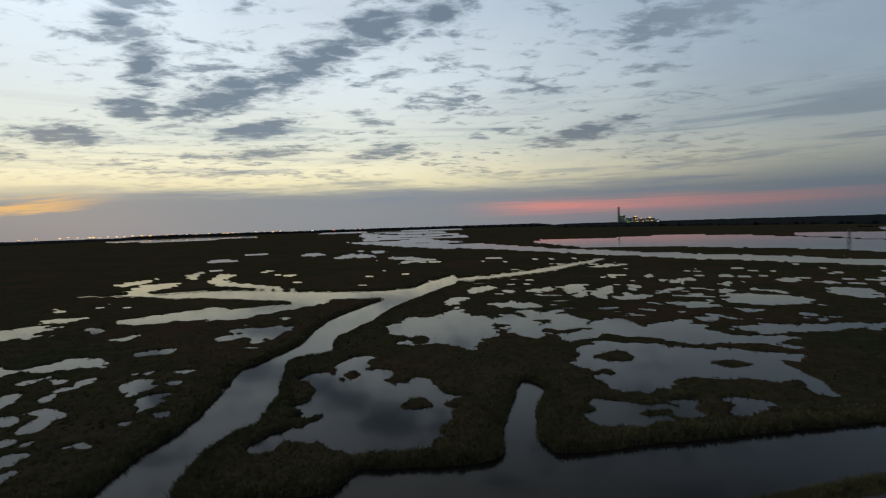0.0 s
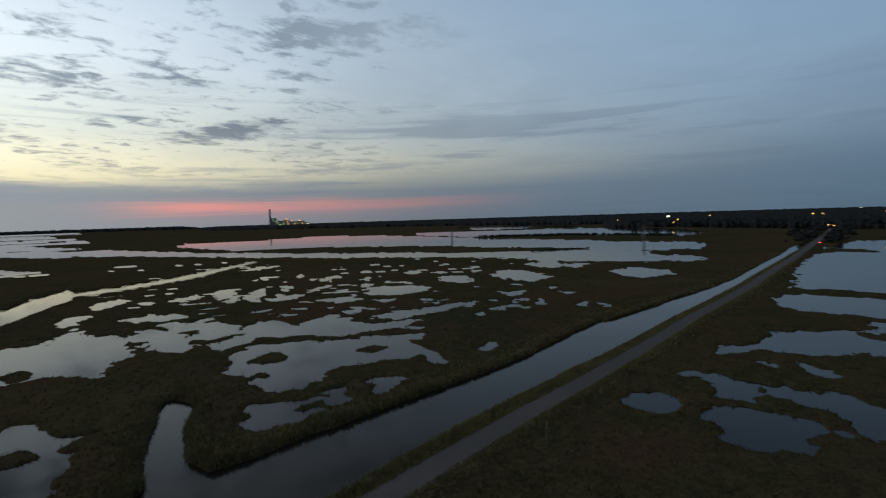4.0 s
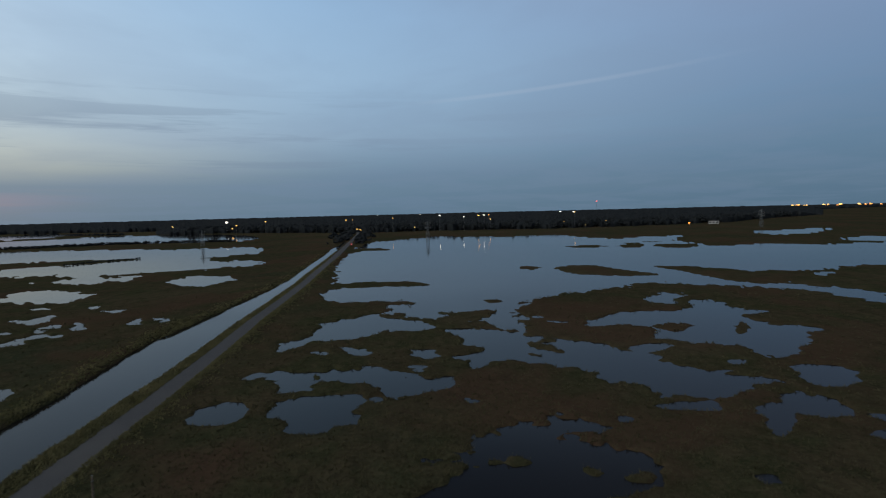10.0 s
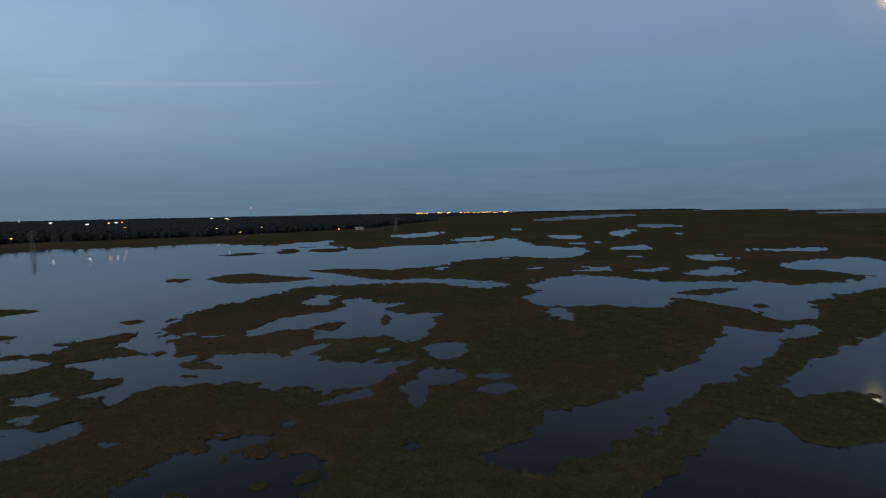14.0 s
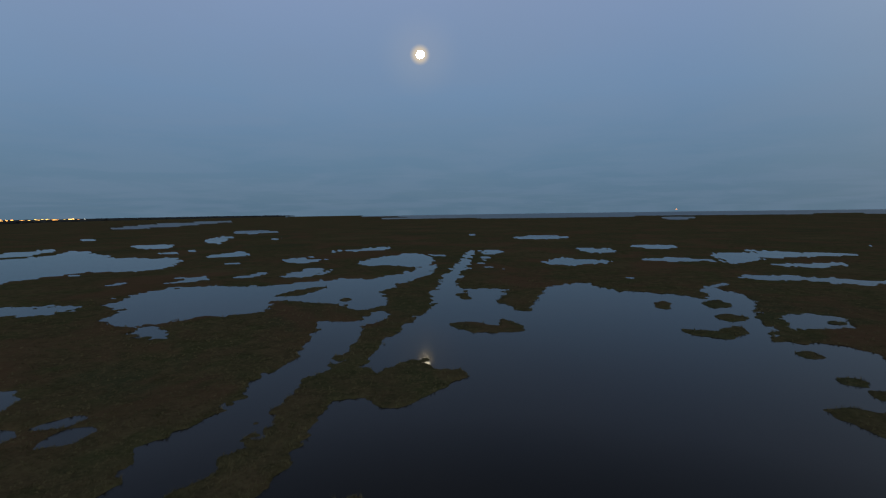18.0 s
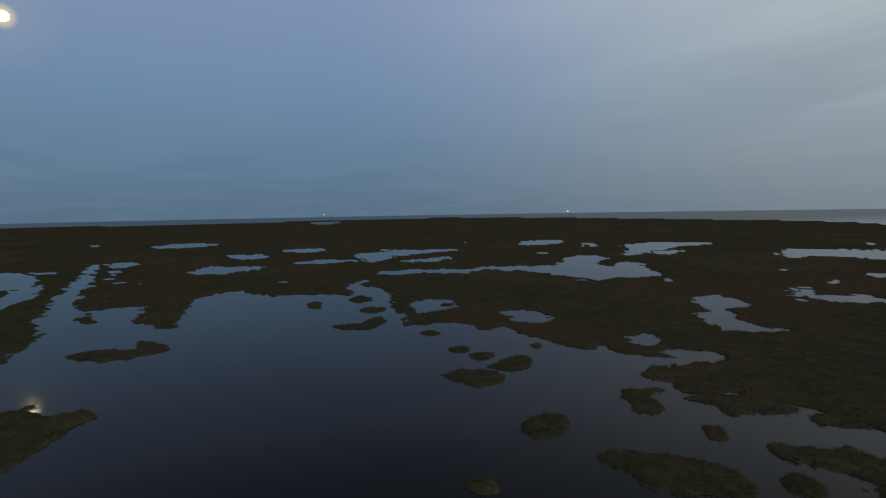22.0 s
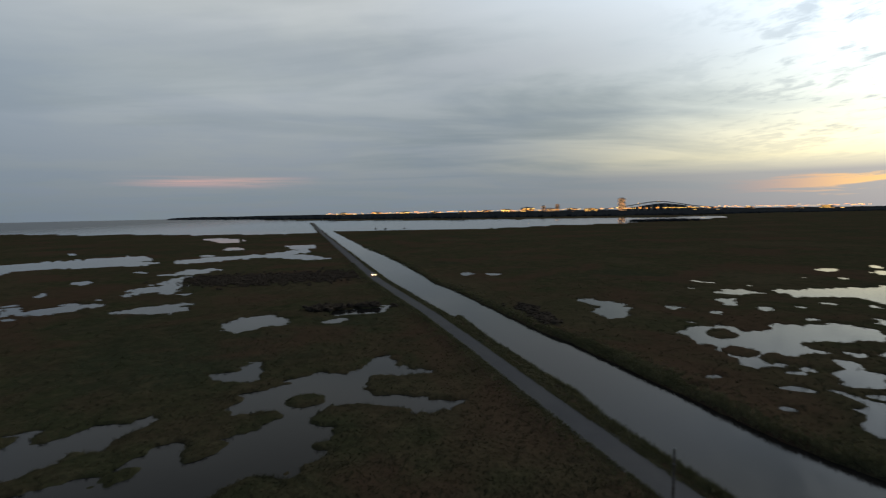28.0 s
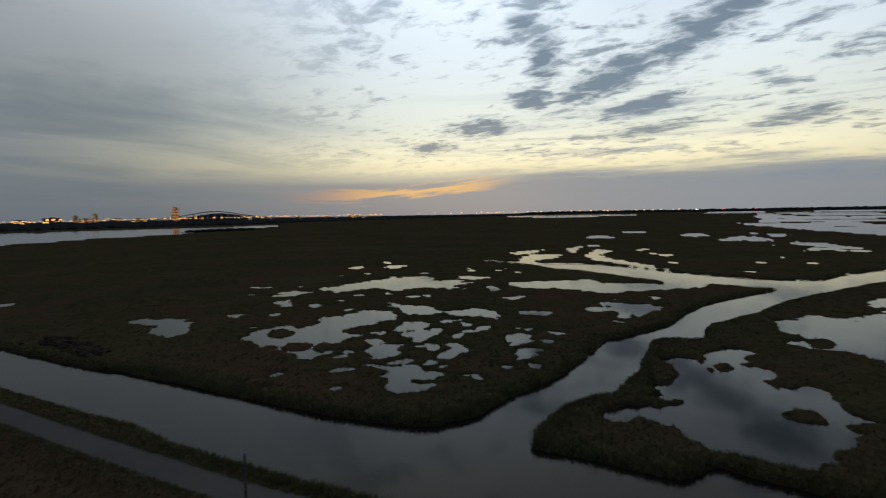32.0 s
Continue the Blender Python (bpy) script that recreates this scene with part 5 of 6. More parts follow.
# ---- helpers for things ----
def part(name, bm, mat, parent=None, label=""):
    """Links a bmesh as one mesh object, under a thing or part if one is given."""
    me = bpy.data.meshes.new(name)
    bm.to_mesh(me)
    bm.free()
    me.materials.append(mat)
    ob = new(name, me)
    ob.parent = parent
    if label:
        ob["label"] = label
    return ob


def box(bm, x0, y0, z0, x1, y1, z1, taper=0.0, bev=0.0):
    """A box, narrowed upwards by taper and bevelled by bev."""
    made = bmesh.ops.create_cube(bm, size=1.0)["verts"]
    for v in made:
        k = 1 - taper * (v.co.z + 0.5)
        v.co = Vector(((x0 + x1) / 2 + v.co.x * k * (x1 - x0), (y0 + y1) / 2 + v.co.y * k * (y1 - y0), z0 + (v.co.z + 0.5) * (z1 - z0)))
    if bev:
        edges = list({e for v in made for e in v.link_edges})
        bmesh.ops.bevel(bm, geom=edges, offset=bev, segments=2, affect="EDGES")
    return bm


def rod(bm, a, b, r0, r1=None, n=6):
    """A tapered bar from a to b."""
    a, b = Vector(a), Vector(b)
    r1 = r0 if r1 is None else r1
    m = Matrix.Translation((a + b) / 2) @ (b - a).to_track_quat("Z", "Y").to_matrix().to_4x4()
    bmesh.ops.create_cone(bm, cap_ends=True, segments=n, radius1=r0, radius2=r1, depth=(b - a).length, matrix=m)
    return bm


def thing(name, at, turn=0.0):
    ob = new(name)
    ob.matrix_basis = pose(at[0], at[1], at[2], 0, 0, turn)
    return ob


def over_ground(x, y):
    z, s = ground_height(np.array([float(x)]), np.array([float(y)]))
    return float(max(z[0], 0.0))


FOLIAGE = plain("dark_foliage", (0.015, 0.017, 0.019), (0.026, 0.028, 0.029), 0.2, 0.95)
SHRUB = plain("dark_shrub", (0.037, 0.029, 0.022), (0.056, 0.043, 0.032), 0.4, 0.95)
BARK = plain("bark", (0.03, 0.024, 0.018), (0.06, 0.05, 0.04), 3.0, 0.9)
REED = plain("reed", (0.046, 0.042, 0.024), (0.080, 0.070, 0.040), 0.22, 0.9)
REED_GREEN = plain("green_reed", (0.100, 0.092, 0.044), (0.150, 0.132, 0.066), 0.3, 0.9)
STEEL = plain("galvanised_steel", (0.10, 0.105, 0.11), (0.17, 0.175, 0.18), 1.5, 0.55, 0.6)
WOOD = plain("weathered_wood", (0.07, 0.055, 0.04), (0.14, 0.115, 0.09), 4.0, 0.9)
CONCRETE = plain("concrete", (0.16, 0.155, 0.15), (0.26, 0.25, 0.24), 0.2, 0.85)
BRICKWORK = plain("brown_brick", (0.12, 0.07, 0.05), (0.20, 0.13, 0.09), 0.5, 0.85)
SIDING = plain("pale_siding", (0.35, 0.34, 0.32), (0.55, 0.54, 0.52), 0.5, 0.7)
ROOFING = plain("dark_roofing", (0.04, 0.04, 0.045), (0.08, 0.078, 0.08), 1.0, 0.9)
LIT_WARM = lamp_material("warm_lamp", (1.0, 0.52, 0.12), 2.8)
LIT_AMBER = lamp_material("amber_lamp", (1.0, 0.35, 0.06), 2.8)
LIT_WHITE = lamp_material("white_lamp", (1.0, 0.92, 0.78), 2.4)
LIT_GREEN = lamp_material("greenish_lamp", (0.55, 1.0, 0.30), 0.9)
LIT_RED = lamp_material("red_lamp", (1.0, 0.10, 0.07), 2.0)
LIT_ROOM = lamp_material("lit_room", (1.0, 0.50, 0.20), 0.9)


# ---- woods and far shores ----
def canopy(name, b0, b1, near, far_r, height, label, step=0.14, seed=0):
    """A wood seen from above its crowns: bumpy top and a steep front edge."""
    b = np.arange(b0, b1 + step / 2, step)
    rr = [1.0]
    while rr[-1] < far_r / min(near(q) for q in b):
        rr.append(rr[-1] * (1 + 0.011 * rr[-1]))
    rr = np.array(rr)
    front = np.array([near(q) for q in b])
    front = front * (1 + 0.02 * value_noise(b * 10, b * 0, 8, seed) + 0.012 * value_noise(b * 10, b * 0, 2.5, seed + 1))
    R = np.minimum(front[None, :] * rr[:, None], far_r)
    X, Y = R * np.sin(np.radians(b)), R * np.cos(np.radians(b))
    lumps = 0.55 + 0.22 * value_noise(X, Y, 26, seed + 2) + 0.25 * value_noise(X, Y, 11, seed + 3) + 0.18 * value_noise(X * 1.0, Y, 5, seed + 4)
    Z = height * np.clip(lumps + 0.25, 0.2, 1.35)
    edge = np.minimum(np.arange(len(b)), np.arange(len(b))[::-1]) / 14.0
    Z *= np.clip(edge, 0, 1)[None, :] ** 0.5
    Z = np.concatenate([np.full((1, len(b)), -0.3), Z[:1] * 0.55, Z])
    X = np.concatenate([X[:1], X[:1] * 1.001, X * 1.004])
    Y = np.concatenate([Y[:1], Y[:1] * 1.001, Y * 1.004])
    h, w = Z.shape
    i, j = np.divmod(np.arange((h - 1) * (w - 1)), w - 1)
    quads = np.stack([i * w + j, i * w + j + 1, (i + 1) * w + j + 1, (i + 1) * w + j], 1)[:, ::-1]
    ob = mesh_object(name, np.stack([X, Y, Z], 2).reshape(-1, 3), quads, FOLIAGE)
    tagged(ob, label, "woods", kind="stuff")


def crown_template(seed):
    """A ragged tree crown: a few lobes of crumpled foliage on a stem."""
    rnd = random.Random(seed)
    bm = bmesh.new()
    for k in range(4):
        m = Matrix.Translation((rnd.uniform(-0.22, 0.22), rnd.uniform(-0.22, 0.22), 0.45 + 0.14 * k)) @ Matrix.Diagonal((0.34 - 0.05 * k, 0.34 - 0.05 * k, 0.26, 1))
        got = bmesh.ops.create_icosphere(bm, subdivisions=1, radius=1.0, matrix=m)["verts"]
        for v in got:
            v.co += Vector((rnd.uniform(-1, 1), rnd.uniform(-1, 1), rnd.uniform(-1, 1))) * 0.09
    rod(bm, (0, 0, 0), (0, 0, 0.5), 0.035, 0.02, 5)
    bmesh.ops.triangulate(bm, faces=bm.faces[:])
    v = np.array([q.co[:] for q in bm.verts])
    f = np.array([[q.index for q in face.verts] for face in bm.faces])
    bm.free()
    return v, f


CROWNS = [crown_template(s) for s in range(5)]


def scatter(name, spots, label, category="trees", mat=None):
    """Many small trees or shrubs in one mesh: spots of x, y, height, spread."""
    rnd = np.random.default_rng(len(spots))
    vs, fs, base = [], [], 0
    for x, y, h, w in spots:
        v, f = CROWNS[rnd.integers(len(CROWNS))]
        a = rnd.uniform(0, 6.283)
        c, s = math.cos(a), math.sin(a)
        vs.append(np.column_stack([x + (v[:, 0] * c - v[:, 1] * s) * w, y + (v[:, 0] * s + v[:, 1] * c) * w, v[:, 2] * h]))
        fs.append(f + base)
        base += len(v)
    tagged(mesh_object(name, np.concatenate(vs), np.concatenate(fs), mat or FOLIAGE), label, category, kind="stuff")


def spots_in(seed, n, b0, b1, r0, r1, h0, h1):
    rnd = random.Random(seed)
    out = []
    for _ in range(n):
        b, r = radians(rnd.uniform(b0, b1)), rnd.uniform(r0(0) if callable(r0) else r0, r1)
        h = rnd.uniform(h0, h1)
        out.append((math.sin(b) * r, math.cos(b) * r, h, h * rnd.uniform(0.8, 1.5)))
    return out


def lake_shore(b):
    """Where the woods behind the lake begin, by bearing."""
    return np.interp(b, [54, 60, 66, 74, 80, 95, 105, 112, 119], [1050, 1000, 900, 800, 800, 790, 860, 1000, 1500])


canopy("woods", 54, 119, lake_shore, 4850, 10.0, "dark mixed woods behind the lake at dusk", seed=31)
canopy("woods", 12, 56, lambda b: np.interp(b, [12, 30, 45, 56], [2600, 1900, 1500, 1250]), 4850, 9.0, "distant dark wooded plain along the horizon", seed=41)
canopy("woods", 116, 146, lambda b: np.interp(b, [116, 125, 146], [2200, 3300, 4200]), 4850, 9.0, "low dark tree line on the far edge of the marsh", seed=51)
canopy("woods", 246, 278, lambda b: np.interp(b, [246, 255, 262, 278], [2900, 2300, 2000, 1700]), 3600, 8.0, "dark wooded point across the inlet", seed=61)
canopy("woods", 276, 330, lambda b: np.interp(b, [276, 290, 300, 315, 330], [1700, 1800, 1900, 2600, 3600]), 4850, 7.0, "low dark woods in front of the lit town", seed=71)
canopy("woods", 328, 372, lambda b: np.interp(b, [328, 345, 360, 372], [4300, 4500, 4400, 3600]), 4850, 19.0, "thin dark shore line on the horizon", seed=81)


def edge_trees():
    rnd = random.Random(7)
    out = []
    for _ in range(900):
        b = rnd.uniform(57, 117)
        r = lake_shore(b) * rnd.uniform(0.985, 1.12)
        h = rnd.uniform(6, 13)
        out.append((math.sin(radians(b)) * r, math.cos(radians(b)) * r, h, h * rnd.uniform(0.7, 1.2)))
    return out


scatter("lakeside_trees", edge_trees(), "ragged row of dark trees along the lake shore")


def belt(seed, n, line, spread, h0, h1):
    """Shrubs along a line on the ground."""
    rnd = random.Random(seed)
    out = []
    for _ in range(n):
        t = rnd.random() * (len(line) - 1)
        i = min(int(t), len(line) - 2)
        f = t - i
        x = line[i][0] * (1 - f) + line[i + 1][0] * f + rnd.gauss(0, spread)
        y = line[i][1] * (1 - f) + line[i + 1][1] * f + rnd.gauss(0, spread)
        h = rnd.uniform(h0, h1)
        out.append((x, y, h, h * rnd.uniform(1.2, 2.2)))
    xs, ys = np.array([p[0] for p in out]), np.array([p[1] for p in out])
    dry = (line_distance(ROAD_LINE, xs, ys) > 6.0) & (shore_field(xs, ys)[0] > 1.0)
    return [p for p, ok in zip(out, dry) if ok]


INLET_SHORE = [(-835, -60), (-852, -10), (-885, 95), (-935, 225), (-970, 390), (-985, 560)]
scatter("shrub_thicket", belt(11, 2600, [(-232, -92), (-230, -74), (-231, -56), (-236, -40), (-240, -26)], 9.0, 0.5, 1.2), "dark low shrub thicket beside the road", "shrubs", SHRUB)
scatter("shrub_belt", belt(12, 420, [(-154, -28), (-156, -16), (-158, -5)], 1.5, 0.8, 1.8), "dark narrow belt of shrubs by a pool", "shrubs", SHRUB)
scatter("shrub_belt", belt(13, 300, [(472, 547), (506, 501), (551, 463), (564, 387), (569, 316)], 3.0, 1.6, 3.4), "dark shrubs on the banks between the far ponds", "shrubs")
scatter("shrub_belt", belt(17, 200, [(814, 1003), (890, 882), (865, 689)], 6.0, 2.0, 4.0), "dark shrubs on a strip of land between far ponds", "shrubs")
scatter("shrub_belt", belt(18, 90, [(307, 291), (338, 284), (356, 270)], 1.5, 0.6, 1.2), "low ragged bushes on a thin spit", "shrubs")
scatter("shrub_belt", belt(14, 260, [(483, 148), (573, 177), (680, 207), (790, 231)], 10.0, 2.0, 6.0), "bushes crowding the far end of the causeway", "shrubs")
scatter("bank_bushes", belt(15, 150, [(-126, 35.5), (-138, 34.5), (-152, 33)], 1.6, 0.6, 1.5), "rounded dark bushes on the canal bank", "shrubs", SHRUB)
scatter("shrub_belt", belt(16, 1400, INLET_SHORE, 16.0, 2.0, 5.0), "dark scrub along the inlet's near shore", "shrubs")


# ---- grass and reeds near the camera ----
def blades(name, count, seed, mat, label, r0, r1, choose, height, width, lean=0.35, per=5, spots=None):
    rnd = np.random.default_rng(seed)
    u = rnd.random(max(count, 1))
    r = 1 / (1 / r0 + u * (1 / r1 - 1 / r0))
    a = rnd.random(max(count, 1)) * 2 * math.pi
    x, y = r * np.sin(a), r * np.cos(a)
    if spots is not None:
        x, y = spots
        r, count = np.hypot(x, y), len(x)
    z, s = ground_height(x, y)
    c = CANAL_GAP(x, y)
    keep = choose(s, c, line_distance(ROAD_LINE, x, y), rnd.random(count))
    x, y, z, r, s, c = x[keep], y[keep], z[keep], r[keep], s[keep], c[keep]
    n = len(x)
    h = height(r, s, c) * (0.6 + 0.8 * rnd.random(n))
    V = np.empty((n, per, 3, 3))
    for k in range(per):
        ang = rnd.random(n) * 2 * math.pi
        ox, oy = rnd.normal(0, 0.22, n) * h, rnd.normal(0, 0.22, n) * h
        w = width * (0.6 + 0.8 * rnd.random(n)) * np.clip(r / 60, 1, 3)
        ca, sa = np.cos(ang) * w, np.sin(ang) * w
        V[:, k, 0] = np.stack([x + ox - ca, y + oy - sa, z - 0.06], 1)
        V[:, k, 1] = np.stack([x + ox + ca, y + oy + sa, z - 0.06], 1)
        V[:, k, 2] = np.stack([x + ox + rnd.normal(0, lean, n) * h, y + oy + rnd.normal(0, lean, n) * h, z + h * (0.7 + 0.3 * rnd.random(n))], 1)
    v = V.reshape(-1, 3)
    tagged(mesh_object(name, v, np.arange(len(v)).reshape(-1, 3), mat), label, "grass", kind="stuff")


def CANAL_GAP(x, y):
    """Metres from the canal or a creek, up to 60."""
    gap = np.full(x.shape, 60.0)
    for kind, outline in BODIES:
        if kind in ("canal", "creek"):
            c = rounded(outline)
            lo, hi = c.min(0) - 20, c.max(0) + 20
            idx = np.nonzero((x > lo[0]) & (x < hi[0]) & (y > lo[1]) & (y < hi[1]))
            gap[idx] = np.minimum(gap[idx], signed(c, x[idx], y[idx]))
    return gap


blades("cordgrass", 70000, 1, REED, "short dull brown-green cordgrass covering the marsh", 46, 220,
       lambda s, c, d, u: (s > 0.15) & (d > 3.6), lambda r, s, c: 0.34 + 0.0 * r, 0.035)
blades("cordgrass_fringe", 90000, 2, REED, "taller dark cordgrass fringing the pools", 46, 260,
       lambda s, c, d, u: (s > 0.02) & (s < 1.1) & (d > 3.6), lambda r, s, c: 0.46 + 0.0 * r, 0.035)
def bank_spots(seed, count):
    """Places along the banks of canal and creeks, thickest at the water."""
    rnd = np.random.default_rng(seed)
    a = np.concatenate([rounded(o) for kind, o in BODIES if kind in ("canal", "creek")])
    b = np.concatenate([np.roll(rounded(o), -1, 0) for kind, o in BODIES if kind in ("canal", "creek")])
    mid = np.hypot(*((a + b) / 2).T)
    weight = np.hypot(*(b - a).T) * np.where(mid < 420, 1 / np.maximum(mid, 60), 0)
    k = rnd.choice(len(a), count, p=weight / weight.sum())
    p = a[k] + (b[k] - a[k]) * rnd.random(count)[:, None]
    p += rnd.normal(0, 1, (count, 2)) * rnd.choice([0.8, 1.8, 3.0], count)[:, None]
    return p[:, 0], p[:, 1]


def road_spots(seed, count):
    rnd = np.random.default_rng(seed)
    line = np.array([p for p in ROAD_LINE if -300 < p[0] < 460], float)
    u = np.sort(rnd.normal(0, 130, count))
    x = np.clip(u, line[0, 0], line[-1, 0])
    y = np.interp(x, line[:, 0], line[:, 1])
    off = (1.9 + rnd.exponential(0.9, count)) * rnd.choice([-1, 1], count)
    return x - off * 0.2, y + off * 0.98


blades("reeds", 0, 3, REED_GREEN, "tall green-brown reeds along canal and creek banks", 50, 260,
       lambda s, c, d, u: (s > 0.05) & (d > 3.0), lambda r, s, c: 0.7 * np.clip(75 / r, 0.35, 1), 0.045, spots=bank_spots(3, 80000))
blades("verge_grass", 0, 4, REED_GREEN, "ragged green grass along both edges of the gravel road", 46, 240,
       lambda s, c, d, u: d > 1.75, lambda r, s, c: 0.36 + 0.0 * r, 0.035, spots=road_spots(4, 26000))


# ---- lights and buildings round the horizon ----
def lamp_post(name, x, y, top, mat, size, label, category="lamp", base=0.0, group="distant lamps"):
    """A lamp on a pole: base, tapered pole, bracket and glowing head."""
    ob = thing(name, (x, y, base))
    h = top - base
    part("pole", rod(bmesh.new(), (0, 0, 0), (0, 0, h), 0.16, 0.09), STEEL, ob)
    a = math.atan2(-x, -y)
    part("bracket", rod(bmesh.new(), (0, 0, h), (math.sin(a) * size, math.cos(a) * size, h + 0.1), 0.07), STEEL, ob)
    bm = bmesh.new()
    bmesh.ops.create_uvsphere(bm, u_segments=10, v_segments=6, radius=1.0, matrix=Matrix.Translation((math.sin(a) * size, math.cos(a) * size, h)) @ Matrix.Diagonal((size, size, size * 0.62, 1)))
    part("lamp_head", bm, mat, ob, "glowing lamp head")
    return tagged(ob, label, category, group)


TONES = {"w": (LIT_WARM, "warm yellow street lamp far off at dusk"), "a": (LIT_AMBER, "amber street lamp far off at dusk"), "c": (LIT_WHITE, "cold white floodlight far off at dusk"), "r": (LIT_RED, "red warning light far off at dusk"), "g": (LIT_GREEN, "greenish lamp far off at dusk")}


def lamp_at(b, el, tone, size=1.0, r=None):
    """A lamp seen on bearing b at elevation el; low ones stand on the ground nearer by."""
    t = math.tan(radians(el))
    if r is None:
        r = 25.0 / -t if t < -0.0075 else 2700.0
        if 54 < b < 119 and t < -0.0075:
            r = min(r, float(lake_shore(b)) * 0.975)
    top = max(30 + r * t, 5.0)
    x, y = bearing(b, r)[:2]
    mat, label = TONES[tone]
    lamp_post("street_lamp", x, y, top, mat, size * r * 0.00090, label)


# behind the lake
for b, el, tone, size in ((60.35, -0.64, "c", 2.6), (61.26, -0.98, "w", 1.3), (60.86, -1.27, "w", 1.2), (64.08, -0.66, "w", 1.2), (72.35, -0.73, "w", 1.4), (73.06, -0.74, "w", 1.3),
                          (73.47, -1.76, "w", 1.2), (73.87, -1.82, "w", 1.2), (77.38, -0.65, "w", 1.0), (79.76, -1.71, "w", 1.4), (80.34, -0.30, "c", 0.9), (82.50, -0.48, "c", 1.6),
                          (85.15, -0.67, "c", 1.6), (86.79, -0.60, "w", 1.5), (87.37, -0.57, "c", 1.5), (87.86, -0.55, "a", 1.4), (88.06, -1.03, "w", 0.9), (95.54, -0.38, "c", 1.4), (96.93, -0.41, "c", 1.4),
                          (97.03, -0.47, "w", 1.1), (98.15, -1.83, "w", 1.1), (108.10, -1.79, "a", 1.7), (100.21, -1.43, "w", 0.8), (95.93, -1.40, "w", 0.7), (49.54, -0.79, "w", 0.8), (55.50, -0.91, "w", 0.8), (75.69, -0.32, "c", 0.8)):
    lamp_at(b, el, tone, size)
# the lit town beyond the marsh
for b, el, tone, size in ((116.27, -0.31, "w", 1.3), (116.97, -0.31, "w", 1.4), (117.79, -0.32, "w", 1.2), (119.94, -0.21, "a", 1.4), (121.00, -0.20, "a", 1.3), (121.58, -0.24, "w", 1.2), (122.88, -0.21, "a", 1.7), (123.38, -0.27, "w", 1.6), (124.00, -0.27, "w", 1.8),
                          (124.72, -0.26, "w", 1.6), (125.31, -0.23, "a", 1.5), (125.81, -0.24, "w", 1.4), (126.40, -0.23, "a", 1.2), (127.28, -0.17, "c", 0.9), (136.09, -0.21, "c", 0.9), (124.51, -0.44, "w", 0.8), (185.91, -0.12, "a", 0.7), (212.27, -0.27, "a", 0.9)):
    lamp_at(b, el - 0.16, tone, size * 1.5, 4300.0 if b > 130 else 3900.0)
rnd = random.Random(15)
for _ in range(26):
    lamp_at(rnd.uniform(116.5, 127.2), rnd.uniform(-0.32, -0.24), rnd.choice("wwa"), rnd.uniform(0.9, 1.8), 3900.0)
# the shore to the west and north-west
rnd = random.Random(5)
WEST = [(249.41, -0.76, "w", 1.6), (253.67, -0.43, "w", 0.9), (261.61, -0.46, "a", 0.9), (264.20, -0.49, "c", 1.7), (265.03, -0.51, "w", 1.4), (265.77, -0.55, "c", 1.7), (267.34, -0.56, "w", 1.3), (268.72, -0.57, "w", 1.5), (270.11, -0.58, "c", 1.3), (271.12, -0.60, "w", 1.5),
        (275.48, -0.72, "w", 1.2), (299.61, -0.73, "w", 2.4), (301.72, -0.61, "w", 1.4), (308.40, -0.52, "w", 1.6), (311.29, -0.40, "w", 1.8)]
for k in range(190):
    b = 261.2 + 52 * (k + rnd.random()) / 190
    low = -0.34 + 0.004 * (b - 261.2)
    WEST.append((b, low + abs(rnd.gauss(0, 0.06)), rnd.choice("wwaaaw"), rnd.uniform(0.6, 1.5)))
for b in (317.3, 319.0, 320.8, 322.0, 323.6, 324.2, 324.9, 325.3, 325.8, 326.1, 326.6, 327.2, 327.9, 328.5, 329.2, 329.9, 330.2, 330.6, 332.0, 332.5, 333.8, 334.6, 335.8, 337.1, 337.5, 338.0, 338.6, 340.2, 341.1, 341.9, 342.6, 343.8, 344.3, 345.9, 348.2, 350.9):
    WEST.append((b, rnd.uniform(-0.16, -0.08), "w" if b < 345 else "r" if b > 348 else "c", rnd.uniform(0.9, 1.6)))
for b, el, tone, size in WEST:
    lamp_at(b, el, tone, size, 3500.0 if b < 320 else 4300.0)


def building(name, b, r, w, d, h, wall_mat, label, storeys=3, bays=6, lit=0.5, group="", lit_mat=None, seed=0):
    """A block with a parapet, roof box and windows on the side that faces the marsh."""
    rnd = random.Random(seed + int(b * 100))
    x, y = bearing(b, r)[:2]
    ob = thing(name, (x, y, 0.0), -b)
    part("wall", box(bmesh.new(), -w / 2, -d / 2, -1, w / 2, d / 2, h), wall_mat, ob)
    bm = bmesh.new()
    box(bm, -w / 2 - 0.4, -d / 2 - 0.4, h, w / 2 + 0.4, d / 2 + 0.4, h + 0.9)
    box(bm, -w * 0.15, -d * 0.2, h + 0.9, w * 0.15, d * 0.2, h + 0.9 + min(5, h * 0.12))
    part("roof", bm, ROOFING, ob)
    cw, ch = w / bays, h / storeys
    for i in range(bays):
        for j in range(storeys):
            on = rnd.random() < lit
            bm = box(bmesh.new(), -w / 2 + cw * (i + 0.2), -d / 2 - 0.25, ch * (j + 0.3), -w / 2 + cw * (i + 0.8), -d / 2 + 0.1, ch * (j + 0.78))
            part("window", bm, (lit_mat or LIT_ROOM) if on else ROOFING, ob, "lit window" if on else "dark window")
    return tagged(ob, label, "building", group)


